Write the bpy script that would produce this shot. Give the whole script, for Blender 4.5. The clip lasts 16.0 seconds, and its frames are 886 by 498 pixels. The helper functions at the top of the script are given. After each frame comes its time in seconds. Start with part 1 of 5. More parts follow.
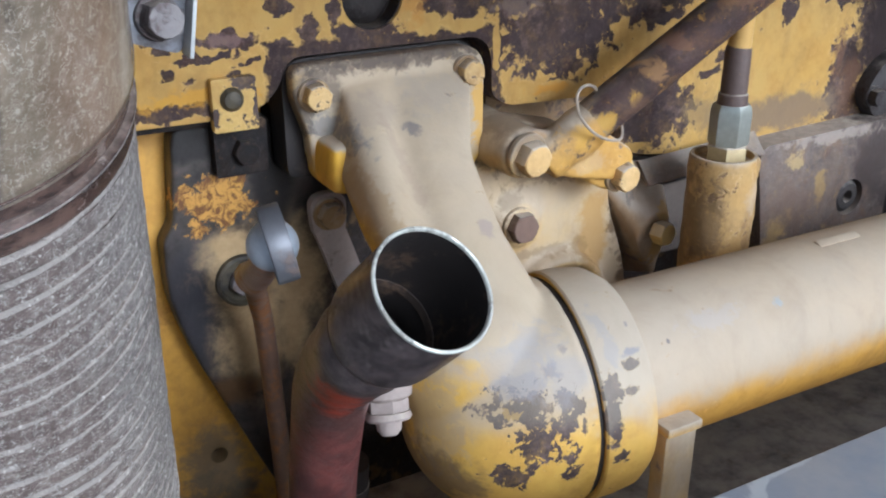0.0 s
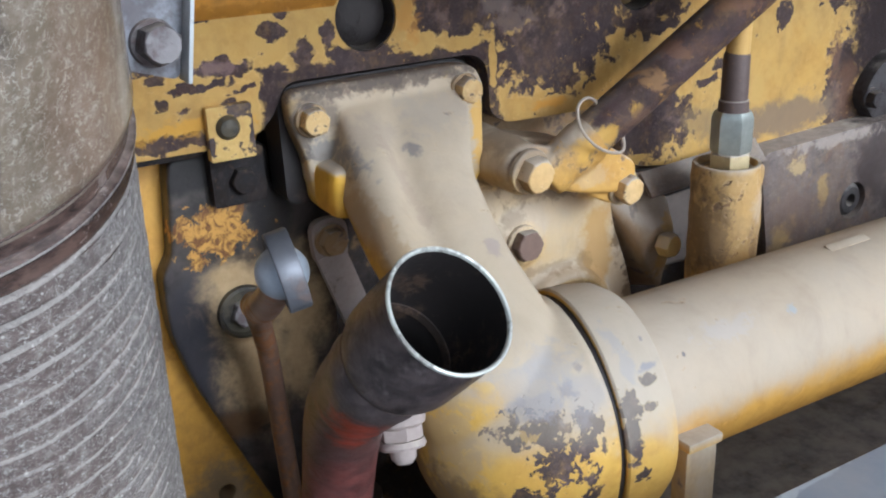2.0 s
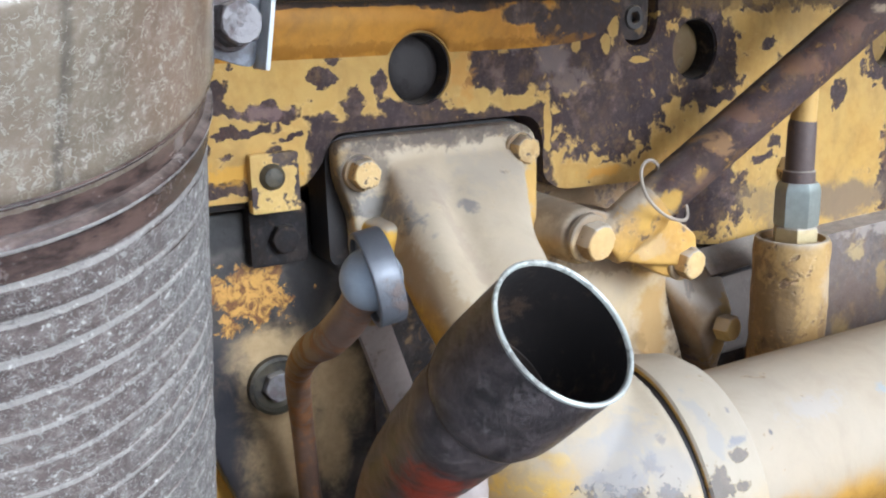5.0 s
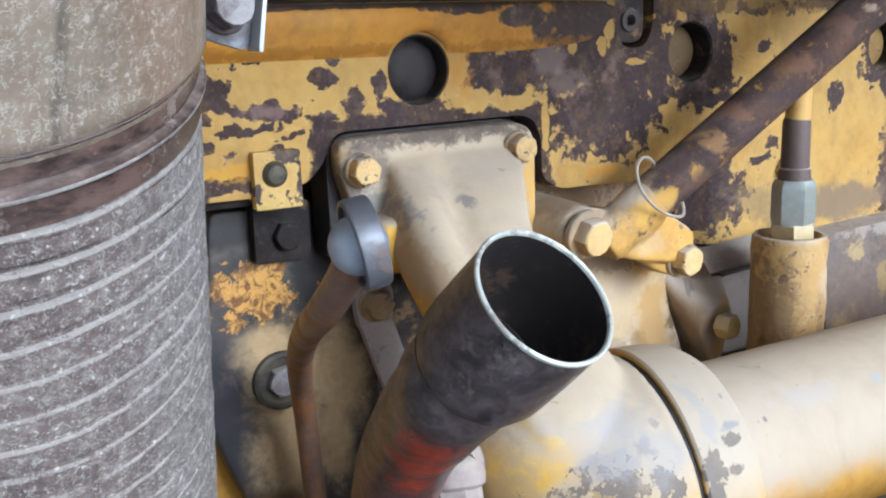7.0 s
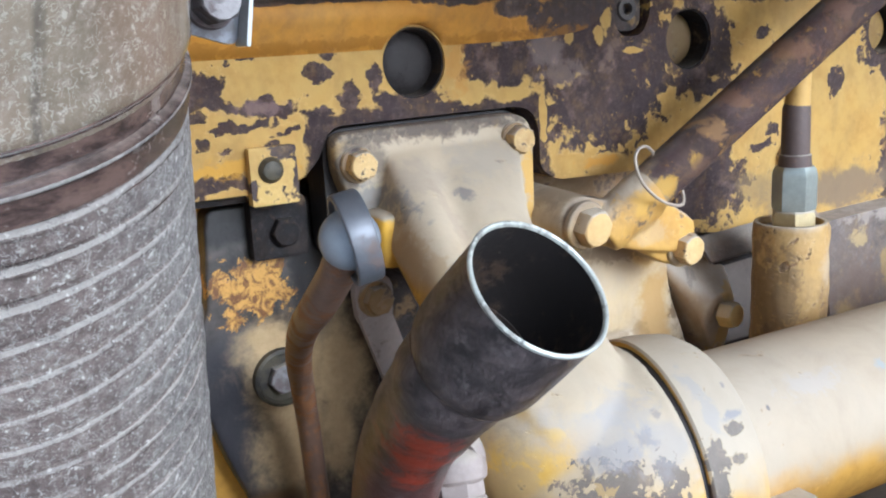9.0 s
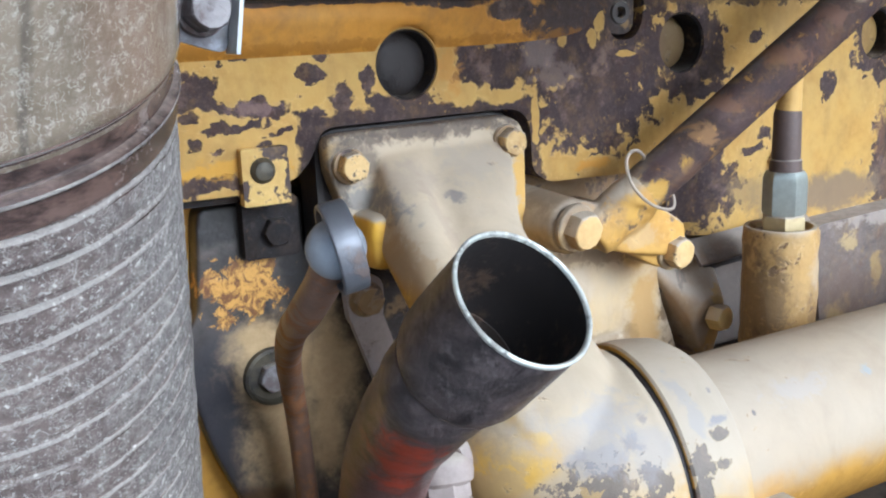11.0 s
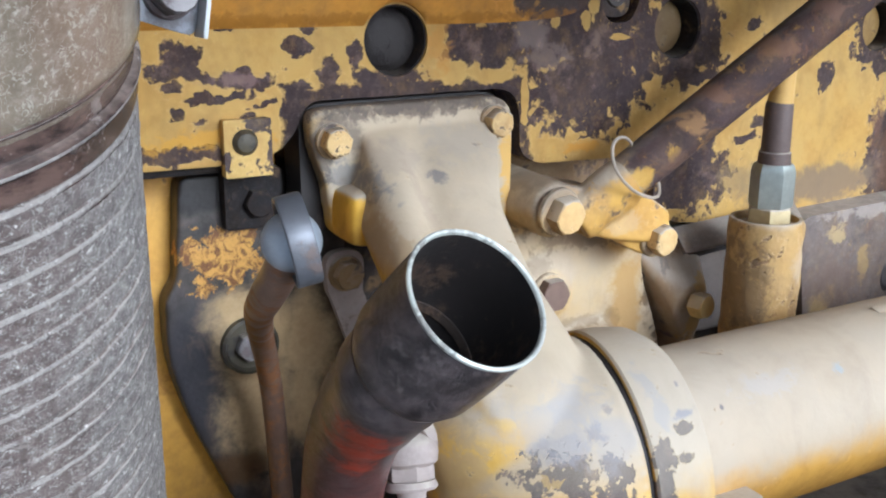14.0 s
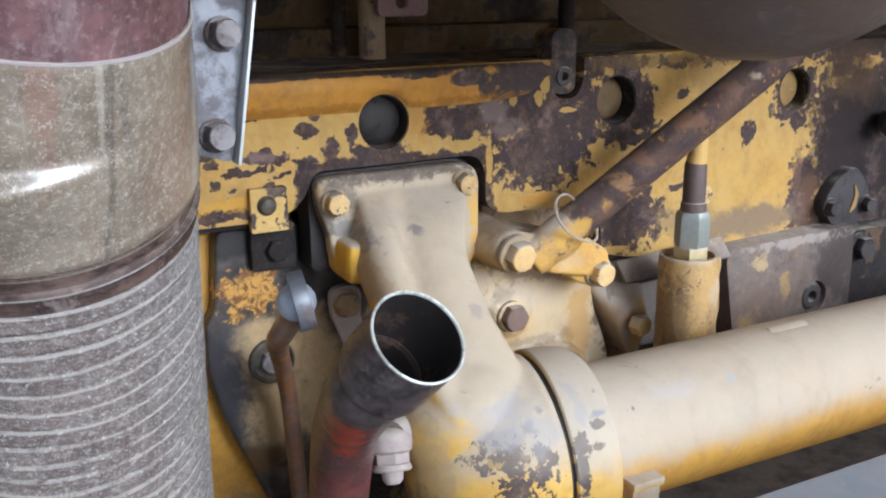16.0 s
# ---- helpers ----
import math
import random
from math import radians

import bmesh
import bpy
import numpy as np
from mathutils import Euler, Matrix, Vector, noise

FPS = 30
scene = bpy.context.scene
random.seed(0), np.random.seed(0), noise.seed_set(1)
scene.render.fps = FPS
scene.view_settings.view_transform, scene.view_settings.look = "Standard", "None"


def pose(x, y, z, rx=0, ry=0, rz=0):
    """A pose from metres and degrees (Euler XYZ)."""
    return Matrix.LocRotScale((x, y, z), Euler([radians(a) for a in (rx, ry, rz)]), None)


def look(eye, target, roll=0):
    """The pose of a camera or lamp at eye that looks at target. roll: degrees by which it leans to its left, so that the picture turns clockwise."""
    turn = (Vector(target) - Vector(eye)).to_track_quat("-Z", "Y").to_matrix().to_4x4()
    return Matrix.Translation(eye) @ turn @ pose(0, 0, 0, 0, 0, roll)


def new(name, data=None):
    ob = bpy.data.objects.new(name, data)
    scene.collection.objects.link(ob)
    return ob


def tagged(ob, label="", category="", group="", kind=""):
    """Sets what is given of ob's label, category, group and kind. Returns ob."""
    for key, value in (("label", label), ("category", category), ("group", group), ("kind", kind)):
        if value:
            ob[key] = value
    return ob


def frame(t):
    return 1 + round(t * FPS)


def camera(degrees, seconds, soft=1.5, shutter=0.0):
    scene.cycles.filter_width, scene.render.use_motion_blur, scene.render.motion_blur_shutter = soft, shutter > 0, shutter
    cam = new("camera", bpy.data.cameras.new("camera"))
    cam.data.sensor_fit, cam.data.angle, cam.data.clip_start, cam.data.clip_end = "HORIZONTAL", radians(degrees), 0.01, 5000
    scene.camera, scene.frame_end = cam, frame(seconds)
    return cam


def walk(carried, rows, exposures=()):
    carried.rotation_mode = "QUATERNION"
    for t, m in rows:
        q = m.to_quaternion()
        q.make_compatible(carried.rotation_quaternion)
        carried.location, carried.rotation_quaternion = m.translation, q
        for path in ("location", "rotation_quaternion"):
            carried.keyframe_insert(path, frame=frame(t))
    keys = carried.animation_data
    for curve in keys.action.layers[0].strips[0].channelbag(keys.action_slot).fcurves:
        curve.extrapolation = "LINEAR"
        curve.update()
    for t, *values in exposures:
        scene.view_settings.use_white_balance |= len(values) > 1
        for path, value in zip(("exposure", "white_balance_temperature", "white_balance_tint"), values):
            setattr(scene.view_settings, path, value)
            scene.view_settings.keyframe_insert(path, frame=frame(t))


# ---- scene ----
cam = camera(49.20, 16.0, soft=2.1)
PATH = [
    (0, (0.0008, 0.0001, 1.5008), (0.4515, 0.8029, 1.1104), 0.00),
    (0.5, (-0.0189, -0.0052, 1.5136), (0.4561, 0.7750, 1.1067), 0.80),
    (1, (-0.0007, 0.0025, 1.5191), (0.4499, 0.7968, 1.1116), -0.63),
    (1.5, (-0.0053, -0.0029, 1.5063), (0.4539, 0.8021, 1.1306), -2.45),
    (2, (-0.0007, 0.0132, 1.4950), (0.4611, 0.8202, 1.1271), -2.37),
    (2.5, (-0.0008, 0.0206, 1.4789), (0.4721, 0.8317, 1.1345), -1.73),
    (3, (-0.0080, 0.0434, 1.4489), (0.5161, 0.8496, 1.1745), 2.38),
    (3.5, (-0.0091, 0.0601, 1.4318), (0.5312, 0.8763, 1.2274), -1.21),
    (4, (-0.0076, 0.0664, 1.4314), (0.5293, 0.8859, 1.2314), 0.76),
    (4.5, (0.0041, 0.0424, 1.4426), (0.4999, 0.8820, 1.2207), -2.44),
    (5, (-0.0158, 0.0616, 1.4441), (0.4750, 0.8984, 1.2018), -1.32),
    (5.2, (-0.0103, 0.0623, 1.4400), (0.4687, 0.9082, 1.2055), -1.73),
    (7.3, (-0.0165, 0.0419, 1.4251), (0.4648, 0.8932, 1.2164), -2.09),
    (7.5, (-0.0153, 0.0429, 1.4216), (0.4668, 0.8955, 1.2199), -2.68),
    (8, (-0.0161, 0.0457, 1.4227), (0.4699, 0.8948, 1.2160), -2.17),
    (8.5, (-0.0157, 0.0482, 1.4264), (0.4708, 0.8948, 1.2106), -1.75),
    (9, (-0.0113, 0.0435, 1.4287), (0.4636, 0.8948, 1.2058), -3.08),
    (9.2, (-0.0174, 0.0526, 1.4411), (0.4703, 0.8898, 1.1935), -2.70),
    (11.3, (-0.0081, 0.0398, 1.4304), (0.4678, 0.8909, 1.2087), -2.57),
    (11.5, (-0.0074, 0.0410, 1.4257), (0.4680, 0.8947, 1.2131), -2.84),
    (12, (-0.0015, 0.0371, 1.4251), (0.4619, 0.8974, 1.2127), -2.93),
    (12.5, (-0.0089, 0.0401, 1.4354), (0.4656, 0.8880, 1.1987), -0.80),
    (13, (-0.0064, 0.0377, 1.4429), (0.4620, 0.8856, 1.1945), 0.17),
    (13.5, (0.0060, 0.0383, 1.4504), (0.4592, 0.8885, 1.1823), 0.53),
    (14, (0.0057, 0.0350, 1.4457), (0.4723, 0.8771, 1.1752), 0.18),
    (14.5, (-0.0133, -0.0135, 1.4517), (0.4558, 0.8335, 1.2015), 0.17),
    (15, (-0.0235, -0.0644, 1.4701), (0.4274, 0.7887, 1.2076), -1.50),
    (15.5, (-0.0314, -0.0944, 1.4889), (0.4150, 0.7580, 1.2169), -0.64),
    (16, (-0.0365, -0.1106, 1.5133), (0.4102, 0.7433, 1.2463), -0.58),
]
walk(cam, [(t, look(eye, target, roll)) for t, eye, target, roll in PATH], [(0, 0.08, 5250, 8), (0.5, -0.06, 5250, 8), (1.5, 0.05, 5250, 7.5), (2, 0.05, 5250, 7.5), (3, 0.24, 5200, 6.5), (5, 0.41, 5180, 6), (7.5, 0.44, 5160, 6.5), (12.5, 0.4, 5130, 5.5), (13.5, 0.42, 5150, 6), (14.5, 0.22, 5230, 7.5), (16, 0.25, 5280, 8.5)])

# ---- light ----
world = bpy.data.worlds.new("overcast_sky")
world.use_nodes = True
scene.world = world
sky = world.node_tree.nodes.new("ShaderNodeTexSky")
sky.sky_type, sky.sun_disc = "NISHITA", False
sky.sun_elevation, sky.sun_rotation = radians(24), radians(164)
sky.air_density, sky.dust_density, sky.ozone_density = 1.0, 4.0, 1.0
back = world.node_tree.nodes["Background"]
veil = world.node_tree.nodes.new("ShaderNodeHueSaturation")  # thin cloud greys the sky
veil.inputs["Saturation"].default_value = 0.45
world.node_tree.links.new(sky.outputs[0], veil.inputs["Color"])
world.node_tree.links.new(veil.outputs[0], back.inputs[0])
back.inputs[1].default_value = 0.15
sun = new("sun", bpy.data.lights.new("sun", "SUN"))
sun.data.energy, sun.data.angle, sun.data.color = 1.62, radians(26), (1.0, 1.0, 0.99)
sun.matrix_world = look((0.904, -1.605, 2.275), (0.3, 0.5, 1.3))


# ---- materials ----
class Nodes:
    """A node material with short calls for its nodes."""

    def __init__(self, name):
        self.mat = bpy.data.materials.new(name)
        self.mat.use_nodes = True
        self.tree = self.mat.node_tree
        self.bsdf = self.tree.nodes["Principled BSDF"]
        self.geo = self.tree.nodes.new("ShaderNodeNewGeometry")
        self.pos = self.geo.outputs["Position"]
        split = self.tree.nodes.new("ShaderNodeSeparateXYZ")
        self.link(self.geo.outputs["Normal"], split.inputs[0])
        self.nx, self.ny, self.nz = split.outputs
        where = self.tree.nodes.new("ShaderNodeSeparateXYZ")
        self.link(self.pos, where.inputs[0])
        self.x, self.y, self.z = where.outputs

    def link(self, a, b):
        self.tree.links.new(a, b)

    def put(self, value, socket):
        if isinstance(value, bpy.types.NodeSocket):
            self.link(value, socket)
        elif isinstance(value, tuple) and len(value) == 3:
            socket.default_value = (*value, 1.0)
        else:
            socket.default_value = value

    def math(self, op, a, b=0.0, c=0.0, clamp=False):
        n = self.tree.nodes.new("ShaderNodeMath")
        n.operation, n.use_clamp = op, clamp
        for v, s in zip((a, b, c), n.inputs):
            self.put(v, s)
        return n.outputs[0]

    def noise(self, scale, detail=4.0, rough=0.55, distortion=0.0, stretch=None):
        n = self.tree.nodes.new("ShaderNodeTexNoise")
        source = self.pos
        if stretch:
            m = self.tree.nodes.new("ShaderNodeMapping")
            m.inputs["Scale"].default_value = stretch
            self.link(source, m.inputs[0])
            source = m.outputs[0]
        self.link(source, n.inputs["Vector"])
        n.inputs["Scale"].default_value, n.inputs["Detail"].default_value = scale, detail
        n.inputs["Roughness"].default_value, n.inputs["Distortion"].default_value = rough, distortion
        return n.outputs[0]

    def step(self, value, low, high):
        n = self.tree.nodes.new("ShaderNodeMapRange")
        n.interpolation_type = "SMOOTHSTEP"
        self.put(value, n.inputs[0])
        n.inputs[1].default_value, n.inputs[2].default_value = low, high
        return n.outputs[0]

    def mix(self, fac, a, b):
        n = self.tree.nodes.new("ShaderNodeMix")
        n.data_type = "RGBA"
        self.put(fac, n.inputs[0])
        self.put(a, n.inputs[6])
        self.put(b, n.inputs[7])
        return n.outputs[2]

    def curls(self, scale, width):
        """Short curly threads: thin bands along a noise's middle level, broken up by a second noise."""
        band = self.math("ABSOLUTE", self.math("SUBTRACT", self.noise(scale, 2, 0.5, 0.8), 0.5))
        thread = self.math("SUBTRACT", 1.0, self.step(band, 0.4 * width, width))
        return self.math("MULTIPLY", thread, self.step(self.noise(0.62 * scale, 3, 0.6), 0.44, 0.52))

    def blobs(self, spots, warp=0.0):
        """Highest near the given spots: x, z, half width, half height. warp: metres by which their outlines wander."""
        best, x, z = None, self.x, self.z
        if warp:
            x = self.math("ADD", x, self.math("MULTIPLY_ADD", self.noise(47, 4, 0.6), warp, -0.5 * warp))
            z = self.math("ADD", z, self.math("MULTIPLY_ADD", self.noise(58, 4, 0.6), warp, -0.5 * warp))
        for sx, sz, w, h in spots:
            dx = self.math("MULTIPLY_ADD", x, 1 / w, -sx / w)
            dz = self.math("MULTIPLY_ADD", z, 1 / h, -sz / h)
            d = self.math("SQRT", self.math("ADD", self.math("MULTIPLY", dx, dx), self.math("MULTIPLY", dz, dz)))
            best = d if best is None else self.math("MINIMUM", best, d)
        return self.math("SUBTRACT", 1.0, best)

    def finish(self, colour, rough=0.6, metal=0.0, bump=None, depth=0.0006, strength=0.5, coat=0.0):
        self.put(colour, self.bsdf.inputs["Base Color"])
        self.put(rough, self.bsdf.inputs["Roughness"])
        self.put(metal, self.bsdf.inputs["Metallic"])
        self.bsdf.inputs["Coat Weight"].default_value = coat
        self.bsdf.inputs["Coat Roughness"].default_value = 0.15
        if bump is not None:
            n = self.tree.nodes.new("ShaderNodeBump")
            n.inputs["Strength"].default_value, n.inputs["Distance"].default_value = strength, depth
            self.link(bump, n.inputs["Height"])
            self.link(n.outputs[0], self.bsdf.inputs["Normal"])
        return self.mat


YELLOW, ORANGE = (0.66, 0.425, 0.130), (0.60, 0.33, 0.06)
PRIMER, BLACK = (0.062, 0.043, 0.041), (0.020, 0.019, 0.024)
DUST, RUST = (0.520, 0.466, 0.390), (0.115, 0.052, 0.032)


def worn_paint(name, chips=0.0, dust=0.0, dirt=0.0, spots=(), bare=PRIMER, base=YELLOW, gloss=0.5, border_box=None, dark_right=None, chip_scale=26.0, dusty=(), crumble=1.5, stains_and_shade=(), smear=0.3, haze=0.5, shine=0.4, relief=0.6, tarnished=0.34, lumpy=0.5, dust_tint=(1.0, 1.0, 1.0), keep=(), clean=(), spread=0.0, patchy=0.9, warp=0.0):
    """Old machine paint: chips down to dark primer, dust on what faces up, grime. chips, dust, dirt: 0 none, 1 all over."""
    g = Nodes(name)
    big, fine = g.noise(14, 5, 0.6), g.noise(160, 4, 0.6)
    depth = min(1.0, base[0] / 0.55)  # dark paints stain darker
    colour = g.mix(g.step(big, 0.35, 0.7), base, tuple(0.55 * a + 0.45 * depth * b for a, b in zip(base, ORANGE)))
    colour = g.mix(g.math("MULTIPLY", fine, 0.25), colour, tuple(0.8 * v for v in base))
    tarnish = g.step(g.math("ADD", g.noise(31, 6, 0.68, 0.5), g.math("MULTIPLY", fine, 0.3)), 0.56, 0.86)
    colour = g.mix(g.math("MULTIPLY", tarnish, tarnished), colour, (0.30 * depth, 0.135 * depth, 0.03 * depth))
    edge = g.noise(chip_scale * 2.8, 3, 0.55, 0.5)
    flake = g.math("ADD", g.math("MULTIPLY", g.noise(chip_scale, 5, 0.6, 0.4), 1.0), g.math("MULTIPLY", edge, 0.45))
    level = g.math("SUBTRACT", flake, 0.98 - 0.5 * chips)
    wobble = g.math("MULTIPLY_ADD", g.math("ADD", edge, g.math("MULTIPLY", g.noise(chip_scale * 6, 5, 0.65, 0.6), 0.45)), crumble, -0.725 * crumble)
    if spots:
        level = g.math("MAXIMUM", level, g.math("MULTIPLY", g.math("ADD", g.blobs(spots, warp), g.math("ADD", wobble, spread)), 0.35))
    if border_box:
        cx, cz, hx, hz, width = border_box
        box = g.math("MAXIMUM", g.math("SUBTRACT", g.math("ABSOLUTE", g.math("SUBTRACT", g.x, cx)), hx), g.math("SUBTRACT", g.math("ABSOLUTE", g.math("SUBTRACT", g.z, cz)), hz))
        near = g.math("SUBTRACT", 1.0, g.math("MULTIPLY", box, 1 / width))
        level = g.math("MAXIMUM", level, g.math("MULTIPLY", g.math("ADD", near, g.math("MULTIPLY", wobble, 0.7)), 0.35))
    # the dark chip colour takes over to the right of this x
    if dark_right:
        level = g.math("MAXIMUM", level, g.math("MULTIPLY", g.math("ADD", g.math("MULTIPLY", g.math("SUBTRACT", g.x, dark_right), 14.0), wobble), 0.3))
    if keep:
        held = g.math("MULTIPLY", g.math("MULTIPLY_ADD", wobble, 0.7, g.blobs(keep)), -0.35)
        level = g.math("MINIMUM", level, held)
    chip = g.math("MULTIPLY", g.step(level, -0.050, 0.055), g.math("MULTIPLY_ADD", g.step(g.noise(64, 6, 0.7, 0.3), 0.30, 0.50), 0.20, 0.80))
    rim = g.math("SUBTRACT", g.step(level, -0.09, -0.01), chip)
    stone = g.mix(g.noise(70, 6, 0.7), tuple(0.6 * v for v in bare), tuple(1.5 * v + 0.012 for v in bare))
    stone = g.mix(g.math("MULTIPLY", g.step(g.noise(43, 6, 0.7, 0.5), 0.50, 0.70), 0.55), stone, (1.25 * bare[0], 0.85 * bare[1], 0.55 * bare[2]))
    pale = g.step(g.math("ADD", g.noise(34, 5, 0.7), g.math("MULTIPLY", fine, 0.25)), 0.66, 0.86)
    stone = g.mix(g.math("MULTIPLY", pale, haze), stone, (0.36, 0.25, 0.20))
    stone = g.mix(g.math("MULTIPLY", g.step(g.noise(19, 6, 0.72, 0.6), 0.46, 0.66), 0.6), stone, tuple(0.45 * v for v in bare))
    grain = g.noise(330, 6, 0.8)
    stone = g.mix(g.math("MULTIPLY", g.step(grain, 0.52, 0.68), 0.45), stone, tuple(2.3 * v + 0.03 for v in bare))
    crumb = g.step(g.math("ADD", g.noise(105, 5, 0.68, 0.4), g.math("MULTIPLY", big, 0.25)), 0.745, 0.79)
    stone = g.mix(g.math("MULTIPLY", crumb, 0.75), stone, tuple(0.8 * v for v in base))
    colour = g.mix(g.math("MULTIPLY", rim, 0.55), colour, tuple(min(1, 1.25 * v + 0.03) for v in base))
    colour = g.mix(chip, colour, stone)
    if dirt:
        mud = g.step(g.math("ADD", g.noise(20, 6, 0.65), g.math("MULTIPLY", fine, 0.2)), 0.86 - 0.5 * dirt, 1.06 - 0.5 * dirt)
        colour = g.mix(g.math("MULTIPLY", mud, 0.85), colour, g.mix(fine, BLACK, (0.10, 0.075, 0.05)))
    if dust:
        up = g.math("ADD", g.nz, g.math("MULTIPLY_ADD", g.noise(24, 5, 0.6), patchy, -0.5 * patchy))
        if dusty:
            up = g.math("ADD", up, g.math("MULTIPLY", g.math("MAXIMUM", g.blobs(dusty), 0.0), 1.6))
        powder = g.math("MULTIPLY", g.step(up, 0.75 - 1.2 * dust, 1.25 - 1.2 * dust), g.math("MULTIPLY_ADD", g.noise(9, 3, 0.5), 0.4, 0.7), clamp=True)
        powder = g.math("MULTIPLY", powder, g.math("MULTIPLY_ADD", chip, -0.55, 1.0))
        if clean:
            wiped = g.step(g.math("ADD", g.blobs(clean), g.math("MULTIPLY_ADD", g.noise(48, 5, 0.6), 0.9, -0.45)), -0.1, 0.35)
            powder = g.math("MULTIPLY", powder, g.math("MULTIPLY_ADD", wiped, -0.85, 1.0))
        colour = g.mix(g.math("MULTIPLY", powder, 0.93), colour, g.mix(fine, tuple(0.86 * k * v for k, v in zip(dust_tint, DUST)), tuple(k * v for k, v in zip(dust_tint, DUST))))
    streaky = g.noise(30, 6, 0.68, 0.4, (1.0, 1.0, 0.45))
    colour = g.mix(g.math("MULTIPLY", g.step(g.math("ADD", streaky, g.math("MULTIPLY", fine, 0.15)), 0.50, 0.82), smear), colour, (0.17, 0.105, 0.055))
    ragged = g.math("ADD", g.math("MULTIPLY_ADD", g.noise(48, 6, 0.68, 0.3), 2.0, -1.0), g.math("MULTIPLY_ADD", fine, 0.3, -0.15))
    torn = g.math("MULTIPLY_ADD", g.noise(95, 6, 0.7, 0.5), 3.4, -1.75)
    # mostly real staining; a few spots paint shade at edges and under parts
    for sx, sz, w, h, tint, amount in stains_and_shade:
        here = g.step(g.math("ADD", g.blobs([(sx, sz, w, h)]), torn if min(w, h) < 0.013 else ragged), -0.05, 0.55)
        colour = g.mix(g.math("MULTIPLY", here, amount), colour, tint)
    height = g.math("ADD", g.math("MULTIPLY", chip, g.math("MULTIPLY_ADD", grain, 1.6, -1.7)), g.math("ADD", g.math("MULTIPLY", fine, 0.35), g.math("ADD", g.math("MULTIPLY", g.noise(520, 2), 0.12), g.math("MULTIPLY", g.noise(62, 4, 0.6), lumpy))))
    g.bsdf.inputs["Specular IOR Level"].default_value = shine
    return g.finish(colour, g.math("MULTIPLY_ADD", fine, 0.25, gloss), 0.0, height, 0.0007, relief)


def metal(name, colour, rough=0.4, metallic=0.9, dust=0.0, spots=0.3, second=RUST, bump=0.4):
    """Bare or plated metal stained with a second colour, and dust on what faces up."""
    g = Nodes(name)
    fine = g.noise(210, 5, 0.65)
    stain = g.math("MULTIPLY", g.step(g.math("ADD", g.noise(45, 6, 0.7), g.math("MULTIPLY", fine, 0.3)), 0.9 - 0.6 * spots, 1.05 - 0.6 * spots), 0.85)
    shade = g.mix(fine, tuple(0.72 * v for v in colour), tuple(1.2 * v for v in colour))
    shade = g.mix(stain, shade, g.mix(fine, tuple(0.6 * v for v in second), tuple(1.4 * v for v in second)))
    grip = stain
    if dust:
        up = g.math("ADD", g.nz, g.math("MULTIPLY_ADD", g.noise(40, 5, 0.65), 1.1, -0.55))
        powder = g.math("MULTIPLY", g.step(up, 0.75 - 1.2 * dust, 1.3 - 1.2 * dust), 0.85)
        shade = g.mix(powder, shade, g.mix(fine, tuple(0.8 * v for v in DUST), DUST))
        grip = g.math("MAXIMUM", stain, powder)
    shine = g.math("MULTIPLY", g.math("SUBTRACT", 1.0, grip), metallic)
    return g.finish(shade, g.math("MULTIPLY_ADD", grip, 0.75 - rough, rough), shine, g.math("ADD", fine, stain), 0.0005, bump)


OILY, MUSTARD = (0.045, 0.034, 0.030), (0.62, 0.36, 0.055)
LEFT_CHIPS = [
    (0.2697, 1.3871, 0.0293, 0.0089), (0.2397, 1.4013, 0.0052, 0.0099), (0.2050, 1.4066, 0.0104, 0.0058), (0.2132, 1.4179, 0.0070, 0.0030),
    (0.2236, 1.3921, 0.0101, 0.0079), (0.2110, 1.3830, 0.0078, 0.0028), (0.1373, 1.4070, 0.0117, 0.0084), (0.1358, 1.3950, 0.0139, 0.0073),
    (0.1320, 1.3860, 0.0077, 0.0043), (0.1724, 1.3899, 0.0232, 0.0062), (0.1587, 1.3803, 0.0260, 0.0028), (0.1342, 1.3735, 0.0045, 0.0042),
    (0.1425, 1.3657, 0.0060, 0.0028), (0.1841, 1.3755, 0.0095, 0.0034), (0.1756, 1.3703, 0.0054, 0.0032), (0.1594, 1.4160, 0.0070, 0.0022),
    (0.1370, 1.3500, 0.0300, 0.0055), (0.2060, 1.3560, 0.0085, 0.0160)]
RIGHT_CHIPS = [
    (0.3145, 1.4209, 0.0112, 0.0118), (0.3165, 1.4017, 0.0151, 0.0098), (0.3421, 1.4061, 0.0261, 0.0179), (0.3662, 1.4233, 0.0269, 0.0162),
    (0.4118, 1.3713, 0.0480, 0.0309), (0.3870, 1.4083, 0.0513, 0.0221), (0.4503, 1.4082, 0.0408, 0.0290), (0.4978, 1.4068, 0.0371, 0.0312),
    (0.5109, 1.3759, 0.0269, 0.0058), (0.3958, 1.4319, 0.0421, 0.0109), (0.5661, 1.4131, 0.0072, 0.0058), (0.6494, 1.3711, 0.0081, 0.0108),
    (0.5517, 1.4380, 0.0197, 0.0036), (0.5798, 1.3376, 0.0075, 0.0049), (0.5672, 1.3267, 0.0135, 0.0035), (0.5100, 1.3020, 0.0400, 0.0280),
    (0.7000, 1.3850, 0.0190, 0.0060), (0.7150, 1.3770, 0.0120, 0.0080), (0.7085, 1.4085, 0.0270, 0.0250), (0.4800, 1.4430, 0.0500, 0.0080), (0.6900, 1.4440, 0.0900, 0.0080), (0.7300, 1.3000, 0.0200, 0.0450)]
